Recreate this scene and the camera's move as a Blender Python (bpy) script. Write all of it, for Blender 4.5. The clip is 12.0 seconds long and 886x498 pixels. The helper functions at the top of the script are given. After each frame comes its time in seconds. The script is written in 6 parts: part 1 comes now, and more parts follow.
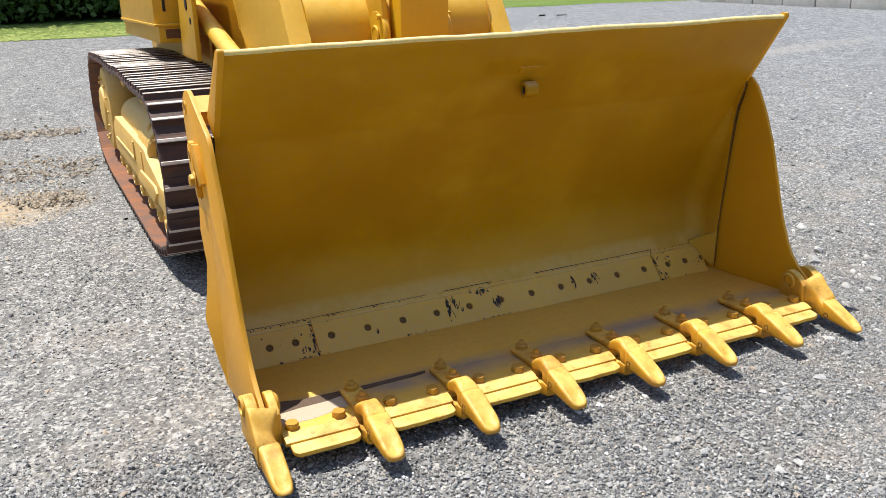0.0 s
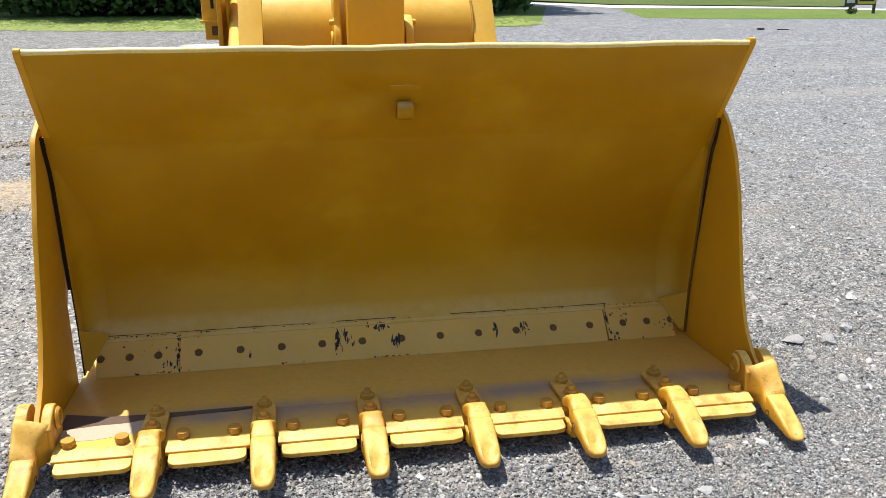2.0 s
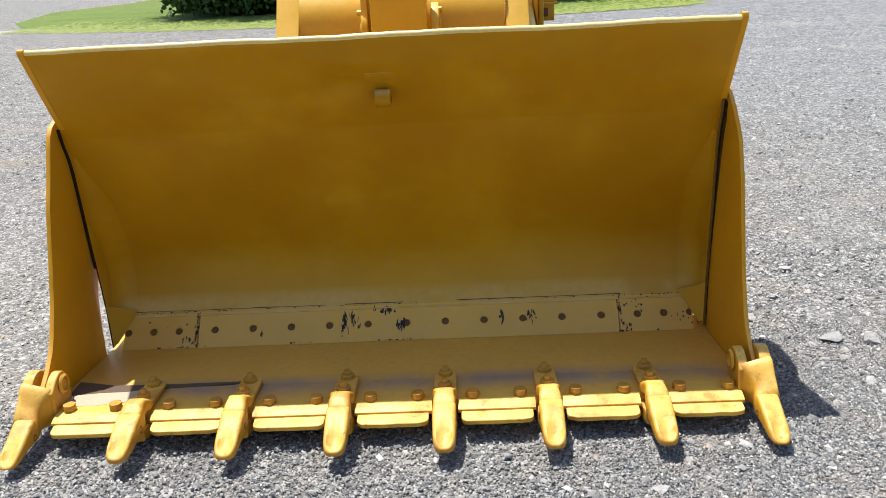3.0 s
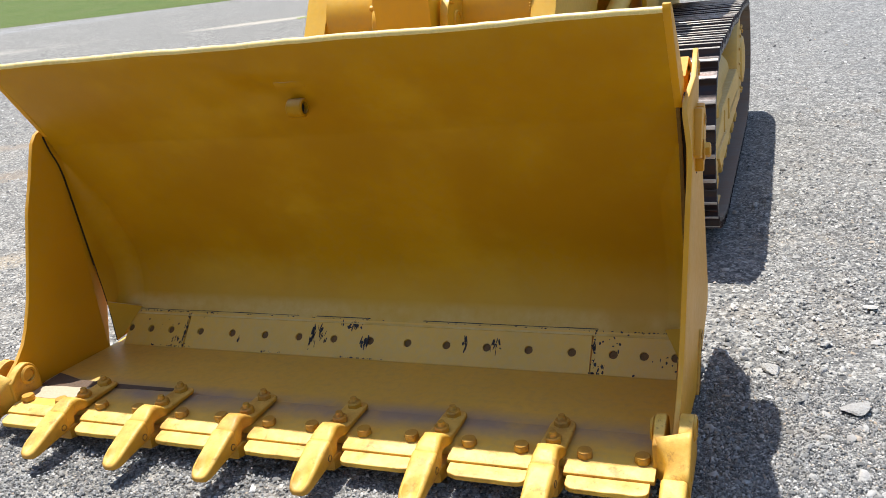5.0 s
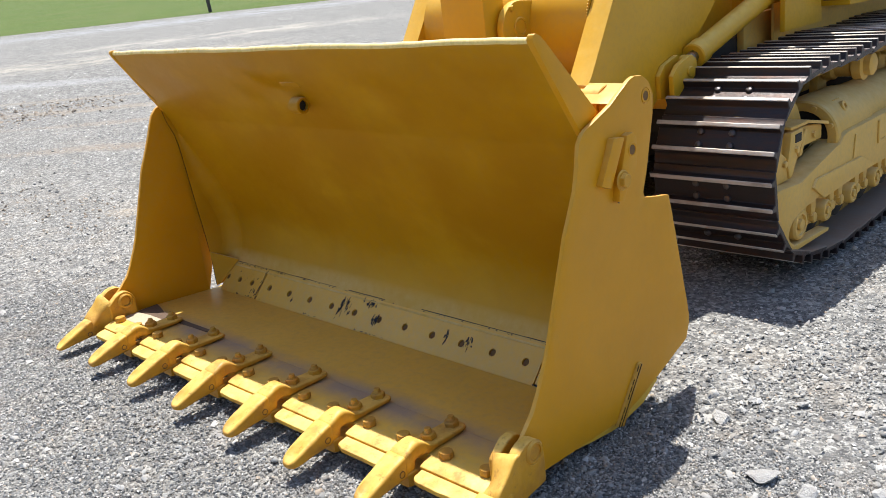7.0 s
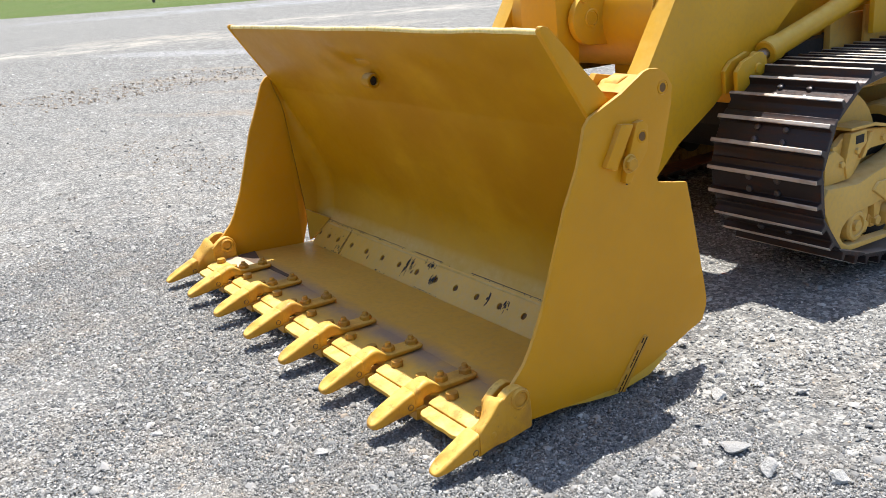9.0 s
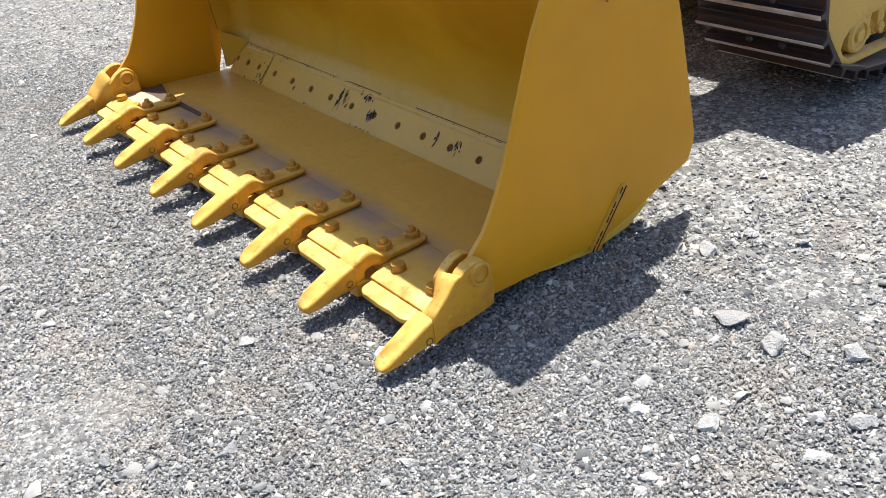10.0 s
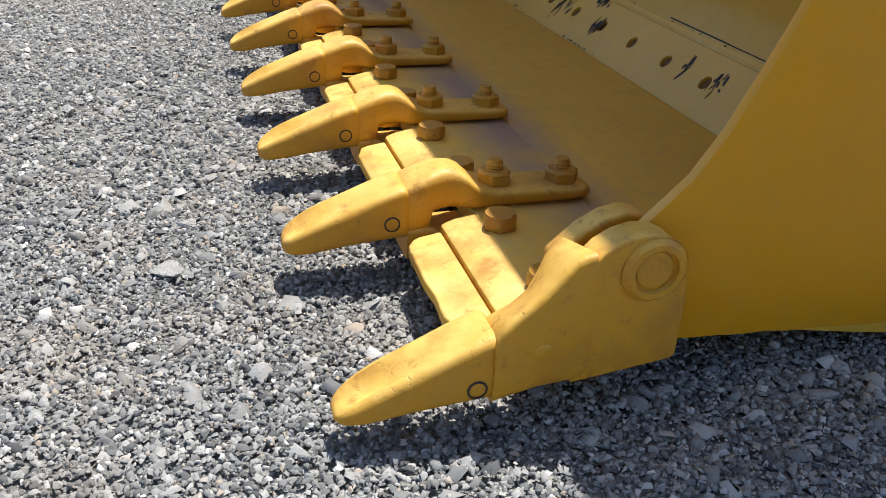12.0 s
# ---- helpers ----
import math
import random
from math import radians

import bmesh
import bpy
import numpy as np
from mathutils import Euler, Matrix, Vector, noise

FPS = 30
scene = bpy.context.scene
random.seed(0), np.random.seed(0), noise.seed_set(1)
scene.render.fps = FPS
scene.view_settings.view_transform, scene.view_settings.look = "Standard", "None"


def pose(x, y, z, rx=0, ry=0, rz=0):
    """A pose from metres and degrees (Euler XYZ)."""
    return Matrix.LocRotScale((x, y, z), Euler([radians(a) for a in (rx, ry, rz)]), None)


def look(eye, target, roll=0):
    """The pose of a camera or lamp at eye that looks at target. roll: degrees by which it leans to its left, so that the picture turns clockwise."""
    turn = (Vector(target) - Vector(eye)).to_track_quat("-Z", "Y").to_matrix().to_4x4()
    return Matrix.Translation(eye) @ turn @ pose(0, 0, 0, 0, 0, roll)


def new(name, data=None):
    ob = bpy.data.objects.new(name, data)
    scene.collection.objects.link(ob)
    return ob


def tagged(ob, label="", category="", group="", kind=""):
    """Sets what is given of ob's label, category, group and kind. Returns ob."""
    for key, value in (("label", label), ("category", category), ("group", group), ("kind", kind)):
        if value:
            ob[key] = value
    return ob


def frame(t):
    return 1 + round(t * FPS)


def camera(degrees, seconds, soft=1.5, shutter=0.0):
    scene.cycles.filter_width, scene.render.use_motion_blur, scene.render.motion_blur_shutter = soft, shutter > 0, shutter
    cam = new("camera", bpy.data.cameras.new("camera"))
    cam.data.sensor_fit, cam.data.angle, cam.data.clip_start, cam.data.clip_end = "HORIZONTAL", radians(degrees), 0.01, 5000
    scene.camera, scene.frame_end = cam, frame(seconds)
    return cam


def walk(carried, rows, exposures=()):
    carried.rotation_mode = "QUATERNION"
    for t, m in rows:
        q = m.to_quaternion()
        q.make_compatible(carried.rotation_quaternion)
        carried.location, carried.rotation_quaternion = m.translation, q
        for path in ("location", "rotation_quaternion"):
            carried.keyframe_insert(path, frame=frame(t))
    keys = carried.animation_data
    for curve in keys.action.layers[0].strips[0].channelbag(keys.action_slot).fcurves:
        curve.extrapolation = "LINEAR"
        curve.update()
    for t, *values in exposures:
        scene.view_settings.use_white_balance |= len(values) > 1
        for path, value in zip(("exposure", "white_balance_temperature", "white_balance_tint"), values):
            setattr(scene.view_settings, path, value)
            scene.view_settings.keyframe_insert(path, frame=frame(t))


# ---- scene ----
cam = camera(54.0, 12.0, 0.75)
PATH = [
    (0, (-1.88, -2.781, 1.646), (-1.052, -1.075, 1.009), -1.3),
    (0.5, (-1.554, -2.812, 1.68), (-0.886, -1.037, 1.047), 0.0),
    (1, (-1.155, -2.954, 1.651), (-0.598, -1.135, 1.033), 1.1),
    (1.5, (-0.773, -2.963, 1.615), (-0.295, -1.121, 1.0), 0.9),
    (2, (-0.412, -2.866, 1.634), (-0.08, -0.995, 1.01), 0.1),
    (2.5, (-0.001, -2.934, 1.616), (0.096, -1.044, 0.97), -2.2),
    (3, (0.314, -2.944, 1.616), (0.241, -1.05, 0.975), -3.1),
    (3.5, (0.656, -2.779, 1.62), (0.396, -0.9, 0.983), -3.8),
    (5.5, (1.927, -2.297, 1.572), (1.048, -0.617, 0.937), -7.6),
    (6, (2.291, -2.222, 1.585), (1.261, -0.624, 0.964), -7.7),
    (6.5, (2.557, -2.002, 1.55), (1.352, -0.531, 0.931), -7.6),
    (7, (2.81, -1.794, 1.58), (1.449, -0.463, 0.967), -6.5),
    (9, (3.373, -1.695, 1.579), (1.792, -0.636, 0.963), -4.9),
    (9.5, (3.178, -1.552, 1.525), (1.699, -0.489, 0.697), -5.2),
    (10, (2.910, -1.343, 1.506), (1.529, -0.332, 0.473), -6.2),
    (10.5, (2.718, -0.982, 1.427), (1.272, -0.197, 0.291), -7.4),
    (11, (2.396, -0.736, 1.264), (0.975, -0.105, 0.007), -1.4),
    (11.5, (2.080, -0.594, 0.866), (0.744, 0.032, -0.484), 3.3),
    (12, (2.060, -0.536, 0.644), (0.367, -0.018, -0.285), 2.2),
]

SKY, SUN = 0.117, 4.55
EXPOSURES = [(0.0, 0.52), (3.5, 0.60), (5.5, 0.64), (7.0, 0.70), (9.0, 0.79), (9.5, 0.83), (10.0, 0.78), (11.0, 0.51), (12.0, 0.42)]
walk(cam, [(t, look(eye, target, roll)) for t, eye, target, roll in PATH], EXPOSURES)

# ---- world, sun, exposure ----
TO_SUN = Vector((-0.305, 0.322, 1.358)).normalized()
world = bpy.data.worlds.new("sky")
scene.world = world
world.use_nodes = True
wn = world.node_tree.nodes
sky = wn.new("ShaderNodeTexSky")
sky.sky_type = "NISHITA"
sky.sun_disc = False
sky.sun_elevation = math.asin(TO_SUN.z)
sky.sun_rotation = math.atan2(TO_SUN.x, TO_SUN.y)
sky.air_density, sky.dust_density, sky.ozone_density = 1.0, 1.2, 1.0
wn["Background"].inputs["Strength"].default_value = SKY
world.node_tree.links.new(sky.outputs[0], wn["Background"].inputs["Color"])
sun_data = bpy.data.lights.new("sun", "SUN")
sun_data.energy, sun_data.angle, sun_data.color = SUN, radians(0.55), (1.0, 0.955, 0.88)
sun = new("sun", sun_data)
sun.matrix_world = Matrix.Translation((0, 0, 20)) @ (-TO_SUN).to_track_quat("-Z", "Y").to_matrix().to_4x4()


# ---- materials ----
class Nodes:
    """Short hand for building a node material."""

    def __init__(self, name):
        self.mat = bpy.data.materials.new(name)
        self.mat.use_nodes = True
        self.tree = self.mat.node_tree
        self.bsdf = self.tree.nodes["Principled BSDF"]
        self.pos = self.tree.nodes.new("ShaderNodeNewGeometry").outputs["Position"]

    def put(self, socket, value):
        if isinstance(value, bpy.types.NodeSocket):
            self.tree.links.new(value, socket)
        else:
            socket.default_value = value

    def node(self, kind, out=0, props=None, **ins):
        n = self.tree.nodes.new("ShaderNode" + kind)
        if props and "feature" in props:
            n.feature = props["feature"]
        if props and "operation" in props:
            n.operation = props["operation"]
        for k, v in ins.items():
            self.put(n.inputs[int(k[1:]) if k[0] == "i" and k[1:].isdigit() else k], v)
        return n.outputs[out]

    def noise(self, scale, detail=4.0, rough=0.55, vec=None, out=0):
        return self.node("TexNoise", out, Vector=vec or self.pos, Scale=scale, Detail=detail, Roughness=rough)

    def voronoi(self, scale, out="Color", vec=None, feature="F1"):
        return self.node("TexVoronoi", out, {"feature": feature}, Vector=vec or self.pos, Scale=scale)

    def ramp(self, fac, *stops):
        n = self.tree.nodes.new("ShaderNodeValToRGB")
        e = n.color_ramp.elements
        while len(e) < len(stops):
            e.new(0.5)
        for el, (p, c) in zip(e, stops):
            el.position = p
            el.color = (c, c, c, 1) if isinstance(c, (int, float)) else (*c, 1)
        self.put(n.inputs[0], fac)
        return n.outputs[0]

    def mix(self, fac, a, b, blend="MIX"):
        n = self.tree.nodes.new("ShaderNodeMix")
        n.data_type, n.blend_type = "RGBA", blend
        self.put(n.inputs[0], fac)
        for s, v in ((n.inputs[6], a), (n.inputs[7], b)):
            self.put(s, (*v, 1) if isinstance(v, tuple) and len(v) == 3 else v)
        return n.outputs[2]

    def math(self, op, a, b=0.0):
        n = self.tree.nodes.new("ShaderNodeMath")
        n.operation = op
        self.put(n.inputs[0], a)
        self.put(n.inputs[1], b)
        return n.outputs[0]

    def scaled(self, x, y, z):
        return self.node("Mapping", 0, None, Vector=self.pos, Scale=(x, y, z))

    def finish(self, color=None, rough=None, metal=None, height=None, strength=0.3, distance=0.01, spec=None):
        for key, v in (("Base Color", color), ("Roughness", rough), ("Metallic", metal), ("Specular IOR Level", spec)):
            if v is not None:
                self.put(self.bsdf.inputs[key], (*v, 1) if isinstance(v, tuple) and len(v) == 3 else v)
        if height is not None:
            self.put(self.bsdf.inputs["Normal"], self.node("Bump", 0, Strength=strength, Distance=distance, Height=height))
        return self.mat


def paint(name, base, dust=0.25, rough=0.42, dirt=(0.28, 0.21, 0.12), worn=None, cast=False, top_light=0.7, spec=0.35, sheened=False, sun_tint=(0.86, 0.68, 0.34)):
    """Sprayed machine enamel: slight mottling, dust and orange-peel over welded, pitted steel."""
    n = Nodes(name)
    big = n.noise(2.3, 3)
    fine = n.noise(38, 5, 0.6)
    grit = n.noise(260, 3)
    c = n.mix(n.ramp(big, (0.35, 0.0), (0.7, 1.0)), tuple(v * 0.93 for v in base), tuple(min(1, v * 1.05) for v in base))
    c = n.mix(n.math("MULTIPLY", n.ramp(fine, (0.45, 0.0), (0.75, 1.0)), dust), c, dirt)
    c = n.mix(n.ramp(n.noise(70, 4, 0.65), (0.73, 0.0), (0.77, 0.4)), c, tuple(v * 0.45 for v in base))
    # sunlit paleness painted onto whatever faces up, broken by noise
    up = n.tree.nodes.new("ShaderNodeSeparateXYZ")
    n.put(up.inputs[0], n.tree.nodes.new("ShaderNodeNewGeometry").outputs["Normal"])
    lying = n.math("MULTIPLY", n.ramp(up.outputs[2], (0.30, 0.0), (0.85, top_light)), n.ramp(n.noise(17, 5, 0.65), (0.3, 0.45), (0.65, 1.0)))
    c = n.mix(lying, c, sun_tint)
    if sheened:
        # uneven sheen of the dented plate put in as paler and darker mottling
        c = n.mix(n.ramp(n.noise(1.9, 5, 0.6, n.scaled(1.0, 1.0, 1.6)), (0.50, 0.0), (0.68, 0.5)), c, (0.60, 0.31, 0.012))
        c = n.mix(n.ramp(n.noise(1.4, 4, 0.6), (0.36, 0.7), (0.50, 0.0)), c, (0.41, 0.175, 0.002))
        # sheen painted in as colour: paler towards the foot of the wall
        foot = n.tree.nodes.new("ShaderNodeSeparateXYZ")
        n.put(foot.inputs[0], n.pos)
        z = n.math("ADD", foot.outputs[2], n.math("MULTIPLY", n.noise(2.5, 5, 0.6), 0.30))
        c = n.mix(n.ramp(z, (0.30, 0.55), (0.62, 0.0)), c, (0.66, 0.40, 0.06))
    if cast:
        # earth rubbed into the hollows, and pits of the sand casting
        tip = n.tree.nodes.new("ShaderNodeSeparateXYZ")
        n.put(tip.inputs[0], n.pos)
        worn_tip = n.ramp(n.math("SUBTRACT", n.math("MULTIPLY", n.noise(40, 4, 0.6), 0.10), n.math("ADD", tip.outputs[1], 0.45)), (0.02, 0.0), (0.06, 0.75))
        c = n.mix(worn_tip, c, (0.42, 0.20, 0.05))
        c = n.mix(n.ramp(n.noise(9, 5, 0.65), (0.47, 0.0), (0.68, 0.70)), c, (0.38, 0.165, 0.03))
        c = n.mix(n.ramp(n.noise(150, 3, 0.6), (0.66, 0.0), (0.75, 0.35)), c, (0.26, 0.13, 0.03))
        c = n.mix(n.ramp(n.noise(24, 6, 0.75), (0.57, 0.0), (0.66, 0.6)), c, (0.32, 0.145, 0.03))
    if worn is not None:
        # a band scoured grey along the joint of floor and base edge
        sep = n.tree.nodes.new("ShaderNodeSeparateXYZ")
        n.put(sep.inputs[0], n.pos)
        off = n.math("ABSOLUTE", n.math("SUBTRACT", sep.outputs[1], n.math("ADD", worn - 0.055, n.math("MULTIPLY", n.noise(3.0, 3), 0.06))))
        band = n.math("MULTIPLY", n.ramp(off, (0.02, 1.0), (0.11, 0.0)), n.ramp(n.noise(5, 5, 0.6), (0.30, 0.25), (0.60, 0.85)))
        c = n.mix(band, c, (0.30, 0.26, 0.25))
    r = n.math("ADD", n.math("MULTIPLY", fine, 0.25), rough - 0.1)
    h = n.math("ADD", n.math("MULTIPLY", n.noise(14, 4), 0.8), n.math("MULTIPLY", grit, 0.10))
    h = n.math("ADD", h, n.math("MULTIPLY", n.noise(2.2, 2), 9.0))
    if cast:
        h = n.math("ADD", h, n.math("MULTIPLY", n.ramp(n.noise(150, 3, 0.6), (0.62, 1.0), (0.76, 0.0)), 0.45))
        h = n.math("ADD", h, n.math("MULTIPLY", n.noise(32, 3), 0.7))
    return n.finish(c, r, 0.0, h, 0.4 if cast else 0.22, 0.006, spec)


def steel(name, base, rust, amount=0.5, rough=0.5, metal=0.4):
    n = Nodes(name)
    a = n.noise(6, 5, 0.6)
    b = n.noise(55, 4, 0.65)
    streak = n.noise(9, 4, 0.6, n.scaled(0.6, 5, 5))
    m = n.ramp(n.math("ADD", n.math("MULTIPLY", a, 0.6), n.math("MULTIPLY", streak, 0.5)), (0.62 - 0.25 * amount, 0.0), (0.85 - 0.2 * amount, 1.0))
    c = n.mix(n.math("MULTIPLY", b, 0.35), base, tuple(v * 1.9 for v in base))
    c = n.mix(m, c, rust)
    r = n.math("ADD", n.math("MULTIPLY", b, 0.3), rough - 0.1)
    return n.finish(c, r, metal, n.math("ADD", b, n.math("MULTIPLY", a, 0.6)), 0.35, 0.004)


YELLOW = paint("yellow_enamel", (0.64, 0.290, 0.006), 0.12, 0.40, (0.42, 0.30, 0.13), top_light=0.35, spec=0.25)
# sun glint on the guard's top edge, put in as pale glossy colour
GLINT_EDGE = paint("pale_glint_enamel_edge", (0.80, 0.56, 0.16), 0.15, 0.26, top_light=0.9, spec=0.75, sun_tint=(0.92, 0.76, 0.40))
# darker copy of the yellow, for the inside of the bucket
YELLOW_INSIDE = paint("darker_inside_yellow_enamel", (0.49, 0.228, 0.002), 0.12, 0.36, sheened=True, top_light=0.9, spec=0.15, sun_tint=(0.90, 0.76, 0.46))
YELLOW_BODY = paint("weathered_yellow_enamel", (0.65, 0.345, 0.012), 0.16, 0.40, sun_tint=(0.86, 0.64, 0.18))
YELLOW_CAST = paint("yellow_enamel_on_castings", (0.57, 0.275, 0.016), 0.15, 0.46, cast=True, top_light=0.75, sun_tint=(0.88, 0.61, 0.17))
# sunlit copy of the casting yellow: direct sun on the lip is in its colour
YELLOW_LIP = paint("sunlit_lip_enamel", (0.72, 0.40, 0.04), 0.15, 0.46, cast=True, top_light=0.85, sun_tint=(0.88, 0.65, 0.23))
# shaded copy of the casting yellow, darkened for nuts and bolts out of the sun
NUT_PAINT = paint("shade_toned_fastener_yellow", (0.52, 0.255, 0.016), 0.3, 0.5, cast=True, top_light=0.1)
EDGE_PAINT = paint("chipped_yellow_edge_enamel", (0.73, 0.405, 0.04), 0.3, 0.38, (0.50, 0.38, 0.22), top_light=0.2, spec=0.5)
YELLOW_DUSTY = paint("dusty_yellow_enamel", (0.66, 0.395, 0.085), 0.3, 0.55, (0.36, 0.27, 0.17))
YELLOW_FLOOR = paint("scuffed_yellow_floor_enamel", (0.74, 0.44, 0.05), 0.50, 0.46, (0.50, 0.34, 0.15), 0.03, top_light=0.25, spec=0.35, sun_tint=(0.80, 0.58, 0.22))
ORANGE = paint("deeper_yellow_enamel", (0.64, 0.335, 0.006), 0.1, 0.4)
SHOE = steel("dark_worn_track_steel", (0.030, 0.025, 0.027), (0.075, 0.03, 0.018), 0.35, 0.36, 0.5)
SHOE_BROWN = steel("rust_brown_track_steel", (0.048, 0.028, 0.024), (0.12, 0.045, 0.025), 0.5, 0.55, 0.2)
SHOE_EDGE = steel("polished_grouser_steel", (0.44, 0.40, 0.36), (0.20, 0.13, 0.09), 0.4, 0.5, 0.4)
YELLOW_RUSTY = steel("rust_stained_yellow", (0.26, 0.15, 0.02), (0.11, 0.05, 0.018), 0.8, 0.8, 0.0)
CHAIN = steel("rust_streaked_yellow_links", (0.30, 0.17, 0.03), (0.16, 0.075, 0.025), 0.45, 0.8, 0.0)
SHOE_FOOT = steel("dull_brown_shoe_face", (0.19, 0.155, 0.13), (0.23, 0.15, 0.105), 0.5, 0.8, 0.0)
SHOE_INNER = steel("dusty_rusted_shoe_face", (0.14, 0.078, 0.055), (0.33, 0.115, 0.035), 0.6, 0.8, 0.0)
RUST = steel("rusty_link_steel", (0.10, 0.045, 0.02), (0.19, 0.08, 0.03), 0.6, 0.8, 0.1)
DARK = steel("dark_grease_steel", (0.012, 0.01, 0.009), (0.03, 0.018, 0.012), 0.4, 0.7, 0.1)
SHOE_BOLT = steel("worn_bolt_steel", (0.085, 0.08, 0.085), (0.10, 0.06, 0.04), 0.3, 0.35, 0.6)
CHROME = steel("chromed_rod", (0.30, 0.29, 0.28), (0.12, 0.10, 0.08), 0.4, 0.25, 1.0)
BARE = steel("bare_blackened_steel", (0.035, 0.03, 0.032), (0.06, 0.035, 0.02), 0.4, 0.6, 0.3)


def bolt_hole_material():
    n = Nodes("dirty_bolt_recess")
    c = n.mix(n.noise(120, 3), (0.10, 0.045, 0.012), (0.22, 0.11, 0.03))
    return n.finish(c, 0.75)


HOLE = bolt_hole_material()


def gravel_material(name, stones):
    """Crushed grey limestone. stones: for loose pieces, coloured piece by piece; else the packed bed below them."""
    n = Nodes(name)
    if stones:
        r = n.tree.nodes.new("ShaderNodeNewGeometry").outputs["Random Per Island"]
        c = n.ramp(r, (0.0, (0.078, 0.081, 0.086)), (0.25, (0.18, 0.184, 0.187)), (0.55, (0.285, 0.287, 0.283)), (0.82, (0.40, 0.40, 0.39)), (0.915, (0.475, 0.471, 0.46)), (0.93, (0.39, 0.32, 0.25)), (0.955, (0.45, 0.39, 0.33)), (0.965, (0.62, 0.615, 0.60)))
        c = n.mix(n.ramp(n.noise(2.6, 6, 0.7), (0.50, 0.0), (0.68, 0.45)), c, (0.45, 0.385, 0.31))
        c = n.mix(n.math("MULTIPLY", n.noise(300, 3, 0.6), 0.25), c, tuple(v * 0.75 for v in (0.22, 0.22, 0.215)))
        return n.finish(c, 0.85, None, n.noise(230, 3), 0.4, 0.003, 0.3)
    warp = n.mix(0.03, n.pos, n.noise(9, 3, out=1), "ADD")
    cells = []
    for scale in (15.0, 34.0, 66.0, 120.0):
        cells.append(n.ramp(n.node("SeparateColor", 0, Color=n.voronoi(scale, vec=warp)), (0.0, (0.06, 0.06, 0.064)), (0.3, (0.14, 0.14, 0.142)), (0.6, (0.235, 0.232, 0.226)), (0.85, (0.35, 0.345, 0.33)), (1.0, (0.58, 0.57, 0.55))))
    c = n.mix(n.ramp(n.noise(5, 4), (0.4, 0.0), (0.6, 1.0)), cells[2], cells[3])
    c = n.mix(n.ramp(n.noise(21, 3), (0.50, 0.0), (0.58, 1.0)), c, cells[1])
    c = n.mix(n.ramp(n.noise(11, 3), (0.57, 0.0), (0.62, 0.4)), c, cells[0])
    # clumps, pale flecks, and broad patches of finer, browner and paler material
    c = n.mix(n.ramp(n.noise(7, 5, 0.75), (0.35, 0.55), (0.55, 0.0)), c, (0.11, 0.11, 0.112))
    c = n.mix(n.ramp(n.noise(16, 4, 0.75), (0.62, 0.0), (0.70, 0.7)), c, (0.55, 0.54, 0.52))
    c = n.mix(n.ramp(n.noise(3.1, 8, 0.85), (0.42, 0.3), (0.52, 0.0)), c, (0.14, 0.14, 0.142))
    c = n.mix(n.ramp(n.noise(2.3, 8, 0.85), (0.52, 0.0), (0.64, 0.5)), c, (0.44, 0.435, 0.42))
    c = n.mix(n.ramp(n.noise(0.35, 5, 0.6), (0.45, 0.0), (0.75, 0.35)), c, (0.30, 0.285, 0.265))
    c = n.mix(n.ramp(n.noise(1.3, 6, 0.7), (0.52, 0.0), (0.74, 0.5)), c, (0.33, 0.285, 0.235))
    # coarser pieces, dark and pale, that still tell far off
    c = n.mix(n.ramp(n.noise(12, 3, 0.8), (0.36, 0.6), (0.46, 0.0)), c, (0.14, 0.138, 0.134))
    c = n.mix(n.ramp(n.noise(14.5, 3, 0.8), (0.56, 0.0), (0.66, 0.4)), c, (0.44, 0.43, 0.415))
    # single stones, coarser and darker grey out over the far yard
    away = n.node("VectorMath", "Value", {"operation": "LENGTH"}, i0=n.pos)
    far = n.ramp(n.math("DIVIDE", away, 40.0), (0.15, 0.0), (0.42, 1.0))
    east = n.tree.nodes.new("ShaderNodeSeparateXYZ")
    n.put(east.inputs[0], n.pos)
    east = n.ramp(n.math("DIVIDE", n.math("ADD", east.outputs[0], 8.0), 16.0), (0.25, 0.0), (0.80, 1.0))
    c = n.mix(n.math("MULTIPLY", far, 0.75), c, n.mix(east, (0.185, 0.183, 0.178), (0.190, 0.199, 0.216)))
    mid = n.ramp(n.math("DIVIDE", away, 40.0), (0.07, 0.0), (0.17, 1.0))
    c = n.mix(n.math("MULTIPLY", mid, 0.22), c, (0.115, 0.116, 0.118))
    for scale, low, high, dense in ((64.0, 0.18, 0.88, None), (33.0, 0.18, 0.88, n.math("MULTIPLY", mid, 0.6)), (17.0, 0.20, 0.84, n.math("MULTIPLY", far, 0.5)), (8.0, 0.16, 0.88, n.math("MULTIPLY", far, 0.3))):
        cell = n.node("SeparateColor", 1, Color=n.voronoi(scale, vec=warp))
        dark, pale = n.ramp(cell, (low, 0.62), (low + 0.02, 0.0)), n.ramp(cell, (high - 0.02, 0.0), (high, 0.55))
        if dense is not None:
            dark, pale = n.math("MULTIPLY", dark, dense), n.math("MULTIPLY", pale, dense)
        c = n.mix(dark, c, (0.085, 0.087, 0.092))
        c = n.mix(pale, c, (0.52, 0.517, 0.505))
    c = n.mix(1.0, c, n.mix(east, (1.0, 0.985, 0.94), (0.97, 0.985, 0.985)), "MULTIPLY")
    # wheel-worn bands of tan clay beside the machine and further out over the yard
    sep = n.tree.nodes.new("ShaderNodeSeparateXYZ")
